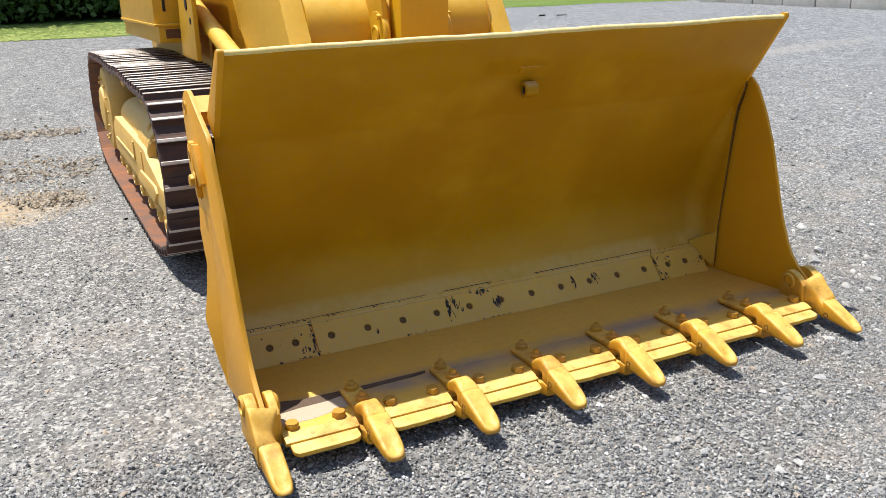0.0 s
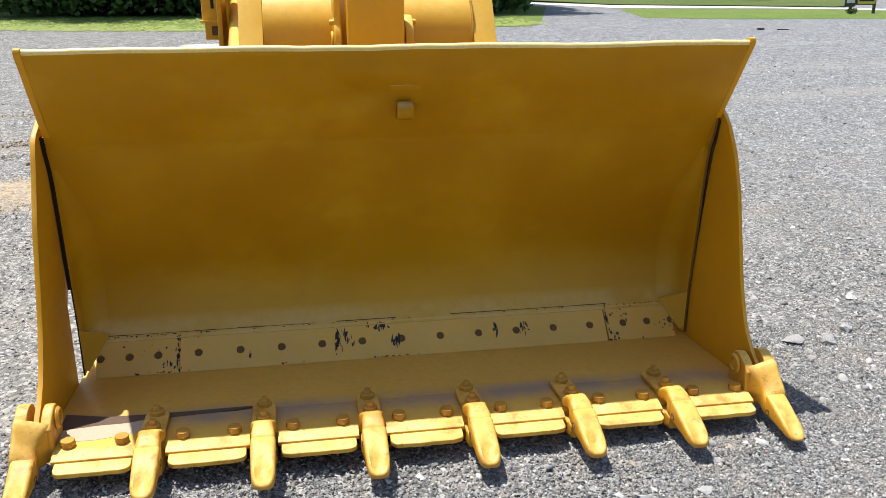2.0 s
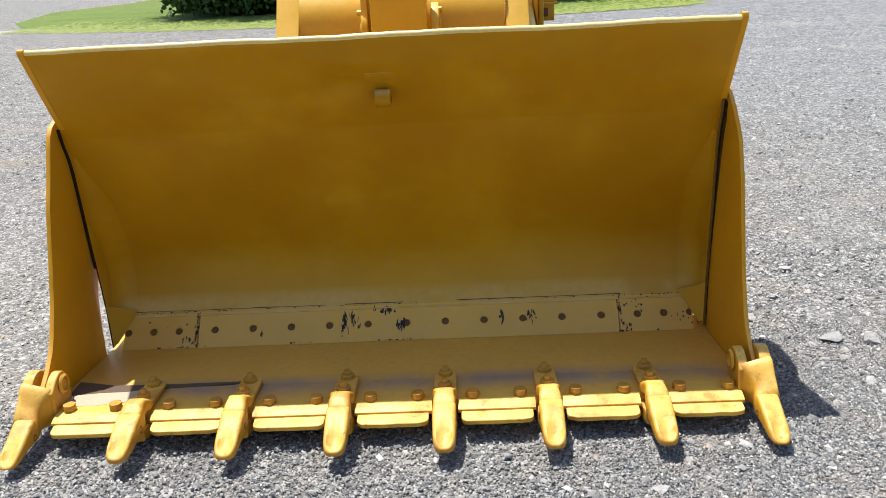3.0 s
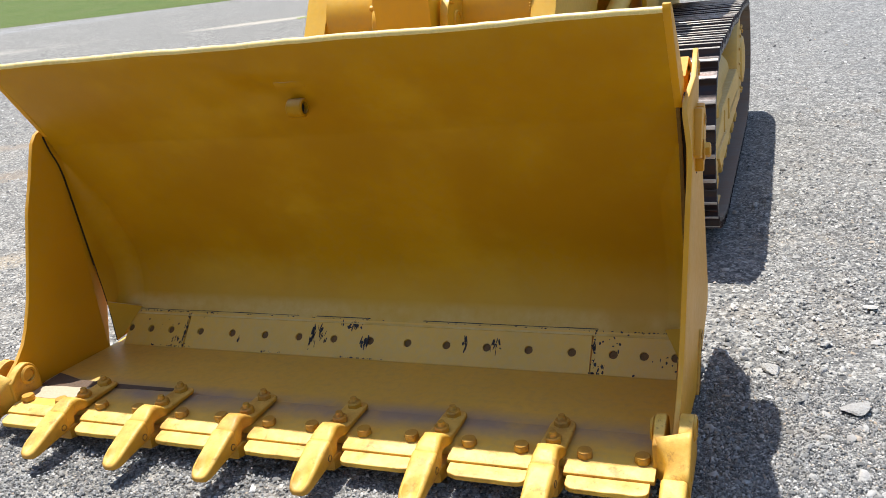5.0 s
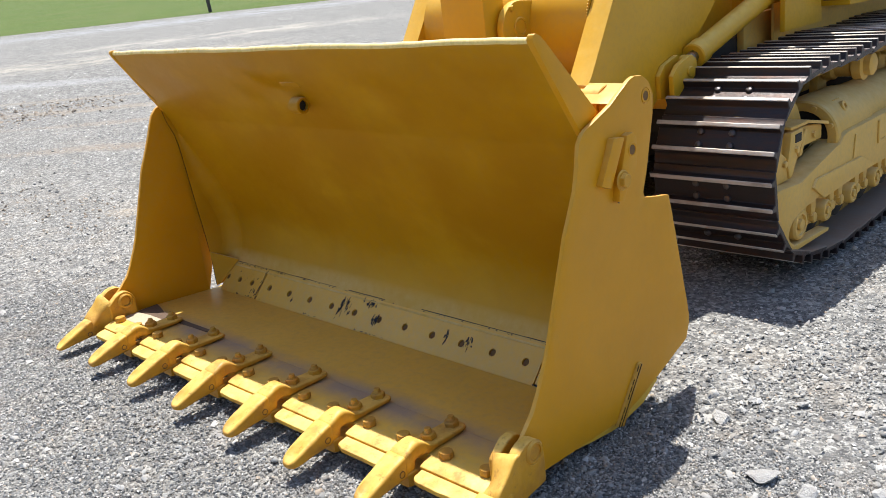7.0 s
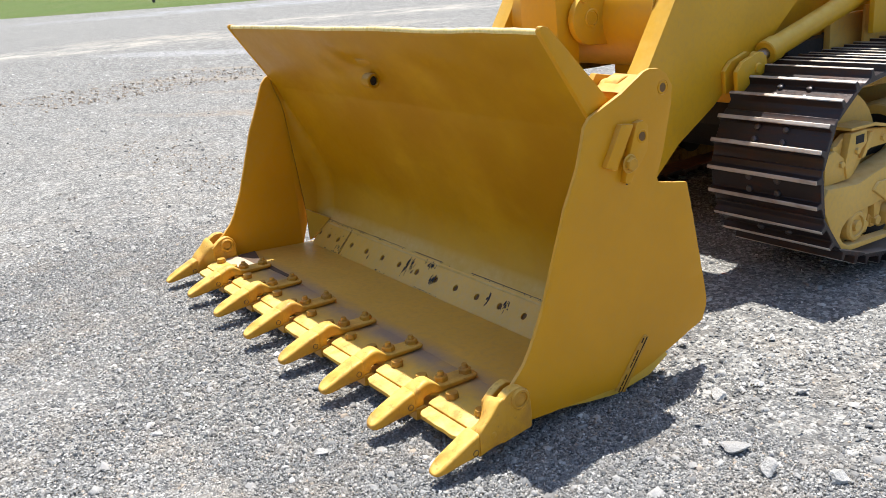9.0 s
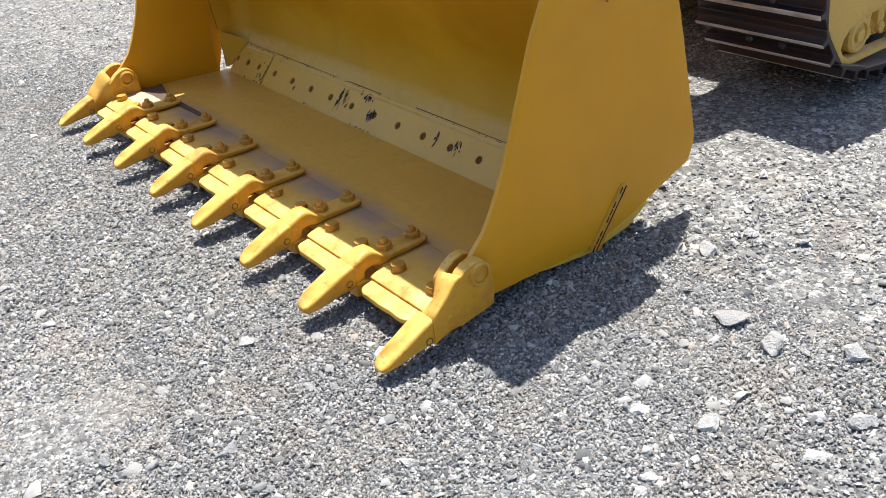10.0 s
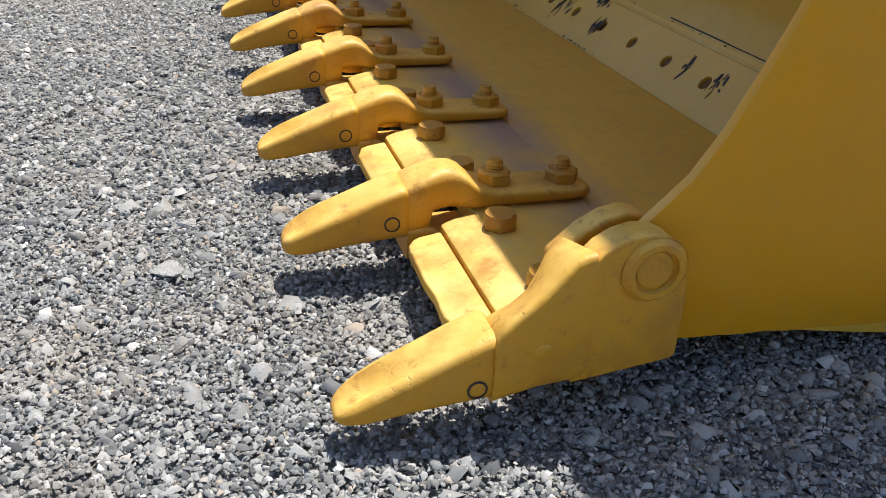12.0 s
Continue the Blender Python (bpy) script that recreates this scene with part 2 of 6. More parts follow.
    n.put(sep.inputs[0], n.mix(0.45, n.pos, n.mix(1.0, n.noise(1.6, 6, 0.7, out=1), (0.5, 0.5, 0.5), "SUBTRACT"), "ADD"))
    fine = n.ramp(n.noise(19, 5, 0.7), (0.38, 0.15), (0.58, 1.0))
    broad = n.math("MULTIPLY", fine, n.ramp(n.noise(0.55, 8, 0.8), (0.44, 0.0), (0.58, 1.0)))
    for cx, cy, sx, sy, turn, tint, most in CLAY:
        ca, sa = math.cos(radians(turn)), math.sin(radians(turn))
        px = n.math("SUBTRACT", sep.outputs[0], cx)
        py = n.math("SUBTRACT", sep.outputs[1], cy)
        dx = n.math("DIVIDE", n.math("ADD", n.math("MULTIPLY", px, ca), n.math("MULTIPLY", py, sa)), sx)
        dy = n.math("DIVIDE", n.math("SUBTRACT", n.math("MULTIPLY", py, ca), n.math("MULTIPLY", px, sa)), sy)
        d = n.math("ADD", n.math("MULTIPLY", dx, dx), n.math("MULTIPLY", dy, dy))
        c = n.mix(n.math("MULTIPLY", n.ramp(d, (0.05, most), (1.0, 0.0)), broad if sx > 5.5 else fine), c, tint)
    h = n.math("ADD", n.voronoi(66, "Distance", warp), n.math("MULTIPLY", n.voronoi(130, "Distance", warp), 0.5))
    h = n.math("ADD", n.math("MULTIPLY", h, -0.6), n.math("MULTIPLY", n.noise(3, 5), 1.2))
    return n.finish(c, 0.9, None, h, 0.8, 0.012, 0.3)


CLAY = [
    (-2.30, 3.95, 0.95, 0.60, 15, (0.46, 0.35, 0.215), 1.0),
    (-5.6, 3.75, 4.6, 0.30, 33, (0.27, 0.215, 0.16), 0.85),
    (-7.2, 5.05, 5.2, 0.26, 31, (0.29, 0.235, 0.18), 0.8),
    (-11.5, 4.4, 3.6, 0.32, 32, (0.30, 0.25, 0.19), 0.75),
    (-13.2, 5.4, 3.6, 0.26, 32, (0.30, 0.25, 0.19), 0.7),
    (-3.4, 1.5, 0.9, 0.20, 35, (0.45, 0.37, 0.26), 0.6),
    (-25.0, 10.0, 9.0, 3.0, 35, (0.54, 0.48, 0.39), 0.75),
    (-28.0, 18.0, 9.0, 3.6, 40, (0.58, 0.53, 0.45), 0.7),
    (-27.0, 4.2, 6.0, 2.4, 60, (0.58, 0.53, 0.45), 0.75),
    (-15.5, 24.5, 3.0, 1.2, 30, (0.55, 0.50, 0.42), 0.85),
    (-55.0, 29.0, 30.0, 8.0, 46, (0.40, 0.42, 0.455), 0.9),
    (-19.0, 6.2, 5.0, 0.9, 22, (0.40, 0.40, 0.41), 0.7),
    (9.0, 11.0, 6.0, 0.7, 8, (0.36, 0.33, 0.29), 0.6),
    (7.5, 15.0, 7.0, 0.9, 5, (0.38, 0.35, 0.31), 0.6),
    (9.0, 8.2, 5.0, 0.5, 10, (0.36, 0.33, 0.29), 0.55),
]
GROUND = gravel_material("packed_grey_gravel", False)
STONES = gravel_material("loose_crushed_stone", True)


def stone_material():
    n = Nodes("pale_limestone_lump")
    r = n.node("ObjectInfo", "Random")
    c = n.ramp(r, (0.0, (0.36, 0.36, 0.36)), (0.4, (0.46, 0.455, 0.445)), (0.75, (0.56, 0.55, 0.53)), (1.0, (0.72, 0.71, 0.69)))
    c = n.mix(n.ramp(n.noise(45, 6, 0.75), (0.42, 0.0), (0.64, 0.5)), c, (0.27, 0.26, 0.25))
    return n.finish(c, 0.85, None, n.noise(70, 6, 0.7), 0.9, 0.012, 0.3)


LUMP = stone_material()


def soil_material(name, dark, light):
    n = Nodes(name)
    r = n.tree.nodes.new("ShaderNodeNewGeometry").outputs["Random Per Island"]
    c = n.mix(r, dark, light)
    c = n.mix(n.ramp(n.noise(60, 4), (0.4, 0.0), (0.7, 0.5)), c, dark)
    return n.finish(c, 0.95, None, n.noise(90, 4), 0.5, 0.006, 0.2)


CLOD = soil_material("crumbled_brown_soil", (0.21, 0.175, 0.135), (0.44, 0.38, 0.30))
MUD = soil_material("dried_brown_earth", (0.11, 0.075, 0.053), (0.17, 0.12, 0.09))
# dust colour made pale to carry the sun patch on the lip
SUN_DUST = soil_material("sun_pale_dust", (0.44, 0.36, 0.26), (0.60, 0.51, 0.39))
PALE = soil_material("pale_limestone_slivers", (0.30, 0.296, 0.288), (0.54, 0.53, 0.515))
RUT = soil_material("dry_grey_brown_soil", (0.20, 0.17, 0.14), (0.40, 0.34, 0.28))
# browns that paint the shade of open joints; the first also colours cracks
JOINT = soil_material("dark_joint_brown", (0.020, 0.012, 0.007), (0.045, 0.027, 0.014))
SEAM_BROWN = soil_material("seam_shade_brown", (0.13, 0.065, 0.012), (0.20, 0.105, 0.022))
SAND = soil_material("dry_tan_sand", (0.36, 0.27, 0.16), (0.62, 0.49, 0.31))


def plain(name, a, b, scale, rough=0.8, bump=0.3, dist=0.01, detail=5):
    n = Nodes(name)
    c = n.mix(n.ramp(n.noise(scale, detail, 0.6), (0.3, 0.0), (0.7, 1.0)), a, b)
    c = n.mix(n.math("MULTIPLY", n.noise(scale * 9, 3), 0.35), c, tuple(v * 0.6 for v in a))
    return n.finish(c, rough, None, n.noise(scale * 5, 4), bump, dist, 0.3)


def grass_material(name, share):
    n = Nodes(name)
    c = n.mix(n.ramp(n.noise(0.5, 6, 0.75), (0.35, 0.0), (0.65, 1.0)), (0.095, 0.165, 0.020), (0.145, 0.205, 0.038))
    c = n.mix(n.ramp(n.noise(0.16, 6, 0.7), (0.42, 0.0), (0.62, 0.6)), c, (0.165, 0.195, 0.052))
    c = n.mix(n.ramp(n.noise(1.1, 7, 0.8), (0.36, 0.4), (0.48, 0.0)), c, (0.055, 0.11, 0.018))
    c = n.mix(n.ramp(n.noise(4.5, 6, 0.85), (0.34, 0.5), (0.46, 0.0)), c, (0.045, 0.09, 0.014))
    c = n.mix(n.ramp(n.noise(3.7, 6, 0.85), (0.58, 0.0), (0.70, 0.7)), c, (0.25, 0.27, 0.085))
    c = n.mix(1.0, c, (share, share, share), "MULTIPLY")
    return n.finish(c, 0.9, None, n.noise(9, 5), 0.9, 0.08, 0.3)


GRASS = grass_material("mown_grass", 1.0)
FIELD = grass_material("darker_field_grass", 0.66)
BLADES = plain("grass_blades", (0.16, 0.23, 0.04), (0.34, 0.37, 0.11), 2.5, 0.8)
LEAF = plain("dark_tree_leaves", (0.04, 0.09, 0.016), (0.11, 0.18, 0.042), 0.9, 0.55)
LEAF_LIGHT = plain("fresh_shrub_leaves", (0.05, 0.12, 0.018), (0.12, 0.20, 0.04), 1.1, 0.55)
BARK = plain("tree_bark", (0.035, 0.028, 0.022), (0.09, 0.075, 0.06), 6, 0.9, 0.8, 0.03)
CONCRETE = plain("pale_cast_concrete", (0.42, 0.40, 0.36), (0.58, 0.56, 0.52), 1.6, 0.85, 0.3, 0.01)
ROADWAY = plain("pale_gravel_road", (0.50, 0.49, 0.47), (0.62, 0.61, 0.59), 1.0, 0.9, 0.3, 0.01)
SIDING = plain("grey_house_siding", (0.16, 0.15, 0.16), (0.22, 0.21, 0.22), 3, 0.7)
ROOFING = plain("faded_red_shingles", (0.30, 0.19, 0.19), (0.38, 0.26, 0.25), 4, 0.85)
SHED = plain("dark_shed_cladding", (0.055, 0.06, 0.07), (0.08, 0.085, 0.095), 2, 0.6)
WHITE = plain("white_board", (0.70, 0.70, 0.68), (0.80, 0.80, 0.78), 3, 0.6)
SIGN_YELLOW = plain("yellow_sign_board", (0.75, 0.55, 0.10), (0.80, 0.62, 0.15), 3, 0.5)
BLACK = plain("black_print", (0.02, 0.02, 0.02), (0.035, 0.035, 0.035), 5, 0.6)
POSTWOOD = plain("weathered_post", (0.06, 0.055, 0.045), (0.12, 0.11, 0.09), 8, 0.9)
GLASS_DARK = plain("dark_window_glass", (0.03, 0.035, 0.04), (0.05, 0.055, 0.06), 2, 0.1)
STRAW = plain("dry_wood_splinter", (0.50, 0.42, 0.28), (0.66, 0.58, 0.42), 30, 0.85)


# ---- building helpers ----
WORLD = {}


def finish_mesh(name, bm, angle=38, smooth=True):
    me = bpy.data.meshes.new(name)
    bmesh.ops.recalc_face_normals(bm, faces=bm.faces)
    bm.to_mesh(me)
    bm.free()
    if smooth:
        me.shade_smooth()
        me.set_sharp_from_angle(angle=radians(angle))
    return me


def thing(name, at, label, category, group="", kind=""):
    ob = new(name)
    ob.empty_display_size = 0.2
    m = Matrix.Translation(at)
    ob.matrix_basis = m
    WORLD[ob] = m
    return tagged(ob, label, category, group, kind)


def part(name, shape, material, parent, label="", m=None, angle=38):
    """One mesh under a thing or part; shape is a bmesh (or a ready mesh) in world metres, or local to m."""
    me = shape if isinstance(shape, bpy.types.Mesh) else finish_mesh(name, shape, angle)
    if not me.materials:
        for some in material if isinstance(material, (list, tuple)) else [material]:
            me.materials.append(some)
    ob = new(name, me)
    m = m or Matrix()
    ob.parent = parent
    ob.matrix_parent_inverse = WORLD[parent].inverted()
    ob.matrix_basis = m
    WORLD[ob] = m
    return tagged(ob, label)


def lone(name, shape, material, label, category, group="", kind="", m=None, angle=38):
    me = shape if isinstance(shape, bpy.types.Mesh) else finish_mesh(name, shape, angle)
    if not me.materials:
        me.materials.append(material)
    ob = new(name, me)
    ob.matrix_basis = m or Matrix()
    WORLD[ob] = ob.matrix_basis.copy()
    return tagged(ob, label, category, group, kind)


def bevel(bm, width, segments=2, angle=25):
    bm.normal_update()
    edges = [e for e in bm.edges if len(e.link_faces) == 2 and e.calc_face_angle(0) > radians(angle)]
    if edges and width > 0:
        bmesh.ops.bevel(bm, geom=edges, offset=width, segments=segments, profile=0.6, affect="EDGES", clamp_overlap=True)
    return bm


def prism(outline, a, b, width=0.0, axis="x", segments=2, bm=None):
    """A plate: an outline in the two other axes (y, z for x; x, z for y; x, y for z), from a to b along the axis."""
    own = bmesh.new()
    place = {"x": lambda u, v, w: (w, u, v), "y": lambda u, v, w: (u, w, v), "z": lambda u, v, w: (u, v, w)}[axis]
    lo = [own.verts.new(place(u, v, a)) for u, v in outline]
    hi = [own.verts.new(place(u, v, b)) for u, v in outline]
    own.faces.new(lo)
    own.faces.new(hi[::-1])
    for i in range(len(outline)):
        j = (i + 1) % len(outline)
        own.faces.new((lo[i], hi[i], hi[j], lo[j]))
    bmesh.ops.recalc_face_normals(own, faces=own.faces)
    bevel(own, width, segments)
    return own if bm is None else merge(bm, own)


def merge(bm, other, m=None):
    me = bpy.data.meshes.new("tmp")
    other.to_mesh(me)
    other.free()
    if m is not None:
        me.transform(m)
    bm.from_mesh(me)
    bpy.data.meshes.remove(me)
    return bm


def box(x0, x1, y0, y1, z0, z1, width=0.004, bm=None, segments=2):
    return prism([(y0, z0), (y1, z0), (y1, z1), (y0, z1)], x0, x1, width, "x", segments, bm)


def lathe(rings, steps=24, m=None, bm=None):
    """A body turned round the local z axis: rings of (radius, height); a radius of 0 closes an end."""
    own = bmesh.new()
    loops = []
    for r, h in rings:
        if r <= 0:
            loops.append([own.verts.new((0, 0, h))])
        else:
            loops.append([own.verts.new((r * math.cos(2 * math.pi * k / steps), r * math.sin(2 * math.pi * k / steps), h)) for k in range(steps)])
    for p, q in zip(loops, loops[1:]):
        for k in range(steps):
            j = (k + 1) % steps
            if len(p) == 1 and len(q) == 1:
                continue
            if len(p) == 1:
                own.faces.new((p[0], q[k], q[j]))
            elif len(q) == 1:
                own.faces.new((p[k], p[j], q[0]))
            else:
                own.faces.new((p[k], p[j], q[j], q[k]))
    if m is not None:
        own.transform(m)
    return own if bm is None else merge(bm, own)


def along(a, b):
    """The pose whose z axis runs from a to b."""
    a, b = Vector(a), Vector(b)
    return Matrix.Translation(a) @ (b - a).to_track_quat("Z", "Y").to_matrix().to_4x4()


def rod(a, b, r, steps=20, bm=None, edge=0.004):
    h = (Vector(b) - Vector(a)).length
    e = min(edge, r * 0.3)
    return lathe([(0, 0), (r - e, 0), (r, e), (r, h - e), (r - e, h), (0, h)], steps, along(a, b), bm)


def tube(a, b, r, inner, steps=24, bm=None, edge=0.003):
    h = (Vector(b) - Vector(a)).length
    own = lathe([(inner, 0), (r - edge, 0), (r, edge), (r, h - edge), (r - edge, h), (inner, h), (inner, 0)], steps, along(a, b))
    bmesh.ops.remove_doubles(own, verts=own.verts, dist=1e-5)
    return own if bm is None else merge(bm, own)


def hexagon(r, h, stud=0.0, stud_r=0.0, m=None, bm=None):
    """A hex nut or head standing on z = 0, with a chamfered top and, where given, a threaded stud end."""
    own = prism([(r * math.cos(math.pi / 3 * k), r * math.sin(math.pi / 3 * k)) for k in range(6)], 0, h * 0.8, 0.0, "z")
    lathe([(0, h), (r * 0.80, h), (r * 0.93, h * 0.8), (r * 0.9, h * 0.7)], 18, None, own)
    if stud:
        rings = [(stud_r, h * 0.9)]
        z = h
        while z < h + stud - 0.004:
            rings += [(stud_r, z), (stud_r * 0.88, z + 0.002)]
            z += 0.004
        rings += [(stud_r * 0.8, h + stud), (0, h + stud)]
        lathe(rings, 14, None, own)
    if m is not None:
        own.transform(m)
    return own if bm is None else merge(bm, own)


def section(y, hw, z0, z1, r, dish=0.0, cx=0.0):
    """A rounded rectangle across the y axis, 20 points, its top dished."""
    pts = []
    r = min(r, hw * 0.95, (z1 - z0) * 0.48)
    for sx, sz, a0 in ((1, 1, 0), (-1, 1, 90), (-1, -1, 180), (1, -1, 270)):
        for k in range(4):
            a = radians(a0 + 30 * k)
            pts.append([cx + sx * (hw - r) + r * math.cos(a), y, (z1 if sz > 0 else z0) - sz * r + r * math.sin(a)])
    top = [[cx + f * (hw - r), y, z1 - dish] for f in (0.5, 0.0, -0.5)]
    low = [[cx - f * (hw - r), y, z0] for f in (0.5, -0.5)]
    return pts[:4] + top + pts[4:12] + low + pts[12:]


def loft(sections, bm=None):
    own = bmesh.new()
    loops = [[own.verts.new(p) for p in s] for s in sections]
    n = len(loops[0])
    for p, q in zip(loops, loops[1:]):
        for k in range(n):
            j = (k + 1) % n
            own.faces.new((p[k], p[j], q[j], q[k]))
    own.faces.new(loops[0][::-1])
    own.faces.new(loops[-1])
    bmesh.ops.recalc_face_normals(own, faces=own.faces)
    return own if bm is None else merge(bm, own)


def ribbon(profile, x0, x1, thick, width=0.004, steps=1):
    """A bent plate: the front line of its cross-section in y, z, given thickness to the rear."""
    out = []
    for i, (y, z) in enumerate(profile):
        a, b = profile[max(0, i - 1)], profile[min(len(profile) - 1, i + 1)]
        t = Vector((b[0] - a[0], b[1] - a[1])).normalized()
        out.append((y - t.y * thick, z + t.x * thick))
    return prism(list(profile) + out[::-1], x0, x1, width)


def smooth_line(points, steps=6):
    """Catmull-Rom through 2D points."""
    out = []
    p = [points[0], *points, points[-1]]
    for i in range(1, len(p) - 2):
        a, b, c, d = (Vector(v) for v in p[i - 1 : i + 3])
        for k in range(steps):
            t = k / steps
            out.append(tuple(0.5 * ((2 * b) + (c - a) * t + (2 * a - 5 * b + 4 * c - d) * t * t + (3 * b - a - 3 * c + d) * t**3)))
    return out + [tuple(points[-1])]


def instances(name, count, verts, faces, material):
    """One joined mesh of many small pieces: verts (count, v, 3), faces (f, k) of one piece."""
    v = verts.shape[1]
    f = (np.asarray(faces)[None] + (np.arange(count) * v)[:, None, None]).reshape(-1, np.asarray(faces).shape[1])
    me = bpy.data.meshes.new(name)
    me.vertices.add(count * v)
    me.vertices.foreach_set("co", verts.astype(np.float32).ravel())
    k = f.shape[1]
    me.loops.add(f.size)
    me.loops.foreach_set("vertex_index", f.astype(np.int32).ravel())
    me.polygons.add(len(f))
    me.polygons.foreach_set("loop_start", np.arange(0, f.size, k, dtype=np.int32))
    me.update(calc_edges=True)
    me.validate()
    me.materials.append(material)
    return me


# ---- the ground ----
def axis_steps(near0, near1, step, far0, far1):
    mid = np.arange(near0, near1 + 1e-6, step)
    lo, hi, d = [], [], step
    x = near0
    while x > far0:
        d *= 1.22
        x -= d
        lo.append(x)
    d, x = step, near1
    while x < far1:
        d *= 1.22
        x += d
        hi.append(x)
    return np.concatenate([lo[::-1], mid, hi])


def build_ground():
    xs, ys = axis_steps(-6, 4, 0.10, -900, 900), axis_steps(-4, 8, 0.10, -900, 900)
    X, Y = np.meshgrid(xs, ys, indexing="ij")
    Z = np.zeros_like(X)
    for i in range(X.shape[0]):
        for j in range(X.shape[1]):
            x, y = X[i, j], Y[i, j]
            if -12 < x < 8 and -6 < y < 14:
                Z[i, j] = 0.012 * noise.noise((x * 1.3, y * 1.3, 0)) + 0.006 * noise.noise((x * 4, y * 4, 3))
                # churned ridges of clay beside the machine
                for cx, cy, sx, sy, up in ((-2.45, 3.95, 0.7, 0.4, 0.05), (-2.9, 5.45, 1.2, 0.3, 0.05), (-3.6, 7.2, 1.6, 0.3, 0.05)):
                    d = ((x - cx) / sx) ** 2 + ((y - cy) / sy) ** 2
                    if d < 1.4:
                        Z[i, j] += up * (1.4 - d) / 1.4 * (0.5 + 0.9 * abs(noise.noise((x * 5, y * 7, 1))))
    Z -= 0.012
    # beyond the road the land falls away towards the house
    u = 0.6 * X + 0.8 * Y - 36.0
    Z -= 0.05 * np.clip(u, 0, 400) * np.clip((X / np.maximum(Y + 3.0, 1.0) - 0.67) / 0.05, 0, 1)
    nx, ny = X.shape
    idx = np.arange(nx * ny).reshape(nx, ny)
    quads = np.stack([idx[:-1, :-1], idx[1:, :-1], idx[1:, 1:], idx[:-1, 1:]], -1).reshape(-1, 4)
    me = instances("ground", 1, np.stack([X, Y, Z], -1).reshape(1, -1, 3), quads, GROUND)
    me.shade_smooth()
    lone("ground", me, GROUND, "grey crushed-stone yard with tan clay patches", "gravel yard", kind="structure")


build_ground()

CHIP = np.array([[-1, -1, -0.6], [1, -1, -0.6], [1, 1, -0.6], [-1, 1, -0.6], [-0.45, 0.0, 1.0], [0.45, 0.0, 1.0]], float)
CHIP_FACES = [[0, 1, 5], [0, 5, 4], [2, 3, 4], [2, 4, 5], [1, 2, 5], [3, 0, 4]]
PEBBLE = np.array([[-0.95, -0.8, -0.6], [0.9, -0.95, -0.6], [1.0, 0.8, -0.6], [-0.85, 0.95, -0.6], [-0.6, -0.45, 0.8], [0.55, -0.6, 1.0], [0.6, 0.5, 0.85], [-0.5, 0.55, 1.0]], float)
PEBBLE_FACES = [[0, 1, 5, 4], [1, 2, 6, 5], [2, 3, 7, 6], [3, 0, 4, 7], [4, 5, 6, 7]]


def scatter(name, rng, count, x0, x1, y0, y1, small, large, label, power=2.2, soft=0.0, pebbles=False, material=None, category="gravel", rise=0.0, turn=0.0, tall=0.36, tip=0.30):
    """Loose angular pieces of stone, lying flat, turned at random; soft: the width over which they thin out at the rim."""
    size = small + (large - small) * rng.random(count) ** power
    shape, faces = (PEBBLE, PEBBLE_FACES) if pebbles else (CHIP, CHIP_FACES)
    v = shape[None] * np.stack([np.ones(count), 0.40 + 0.50 * rng.random(count), tall + 0.36 * rng.random(count)], -1)[:, None]
    v = v + rng.normal(0, 0.27 if pebbles else 0.20, (count, len(shape), 3)) * (1, 1, 0.45)
    v *= 0.5 * size[:, None, None]
    a, b = rng.random(count) * 2 * np.pi, rng.normal(0, tip, count)
    cb, sb = np.cos(b)[:, None], np.sin(b)[:, None]
    y, z = v[..., 1] * cb - v[..., 2] * sb, v[..., 1] * sb + v[..., 2] * cb
    ca, sa = np.cos(a)[:, None], np.sin(a)[:, None]
    x = v[..., 0] * ca - y * sa
    y = v[..., 0] * sa + y * ca
    px, py = x0 + (x1 - x0) * rng.random(count), y0 + (y1 - y0) * rng.random(count)
    if soft:
        px = np.where(rng.random(count) < 0.4, px + rng.normal(0, soft, count), px)
        py = np.where(rng.random(count) < 0.4, py + rng.normal(0, soft, count), py)
    if turn:
        mx, my, c, s = (x0 + x1) / 2, (y0 + y1) / 2, math.cos(radians(turn)), math.sin(radians(turn))
        px, py = mx + c * (px - mx) - s * (py - my), my + s * (px - mx) + c * (py - my)
    pz = -0.012 + 0.10 * size + 0.004 * rng.random(count) + rise * rng.random(count)
    verts = np.stack([x + px[:, None], y + py[:, None], z + pz[:, None]], -1)
    me = instances(name, count, verts, faces, material or STONES)
    lone(name, me, material or STONES, label, category, kind="stuff")


RNG = np.random.default_rng(7)
scatter("fine_gravel", RNG, 104000, 0.60, 2.25, -1.10, 0.60, 0.0035, 0.0108, "fine loose grey crushed stone round the bucket corner", 1.5, 0.2, True, rise=0.006, tall=0.34, tip=0.30)
scatter("front_gravel", RNG, 52000, -2.6, 0.70, -1.5, 0.1, 0.004, 0.013, "loose grey crushed stone in front of the bucket", 1.5, 0.3, True, rise=0.006, tall=0.30, tip=0.26)
scatter("front_gravel", RNG, 24000, 0.30, 1.90, -1.80, -0.95, 0.004, 0.013, "loose grey crushed stone out in front of the bucket corner", 1.5, 0.15, False, rise=0.006, tall=0.32, tip=0.28)
scatter("side_gravel", RNG, 48000, 1.5, 4.0, -1.0, 2.8, 0.004, 0.0135, "loose grey crushed stone beside the bucket", 1.7, 0.3, False, rise=0.006, tall=0.34, tip=0.30)
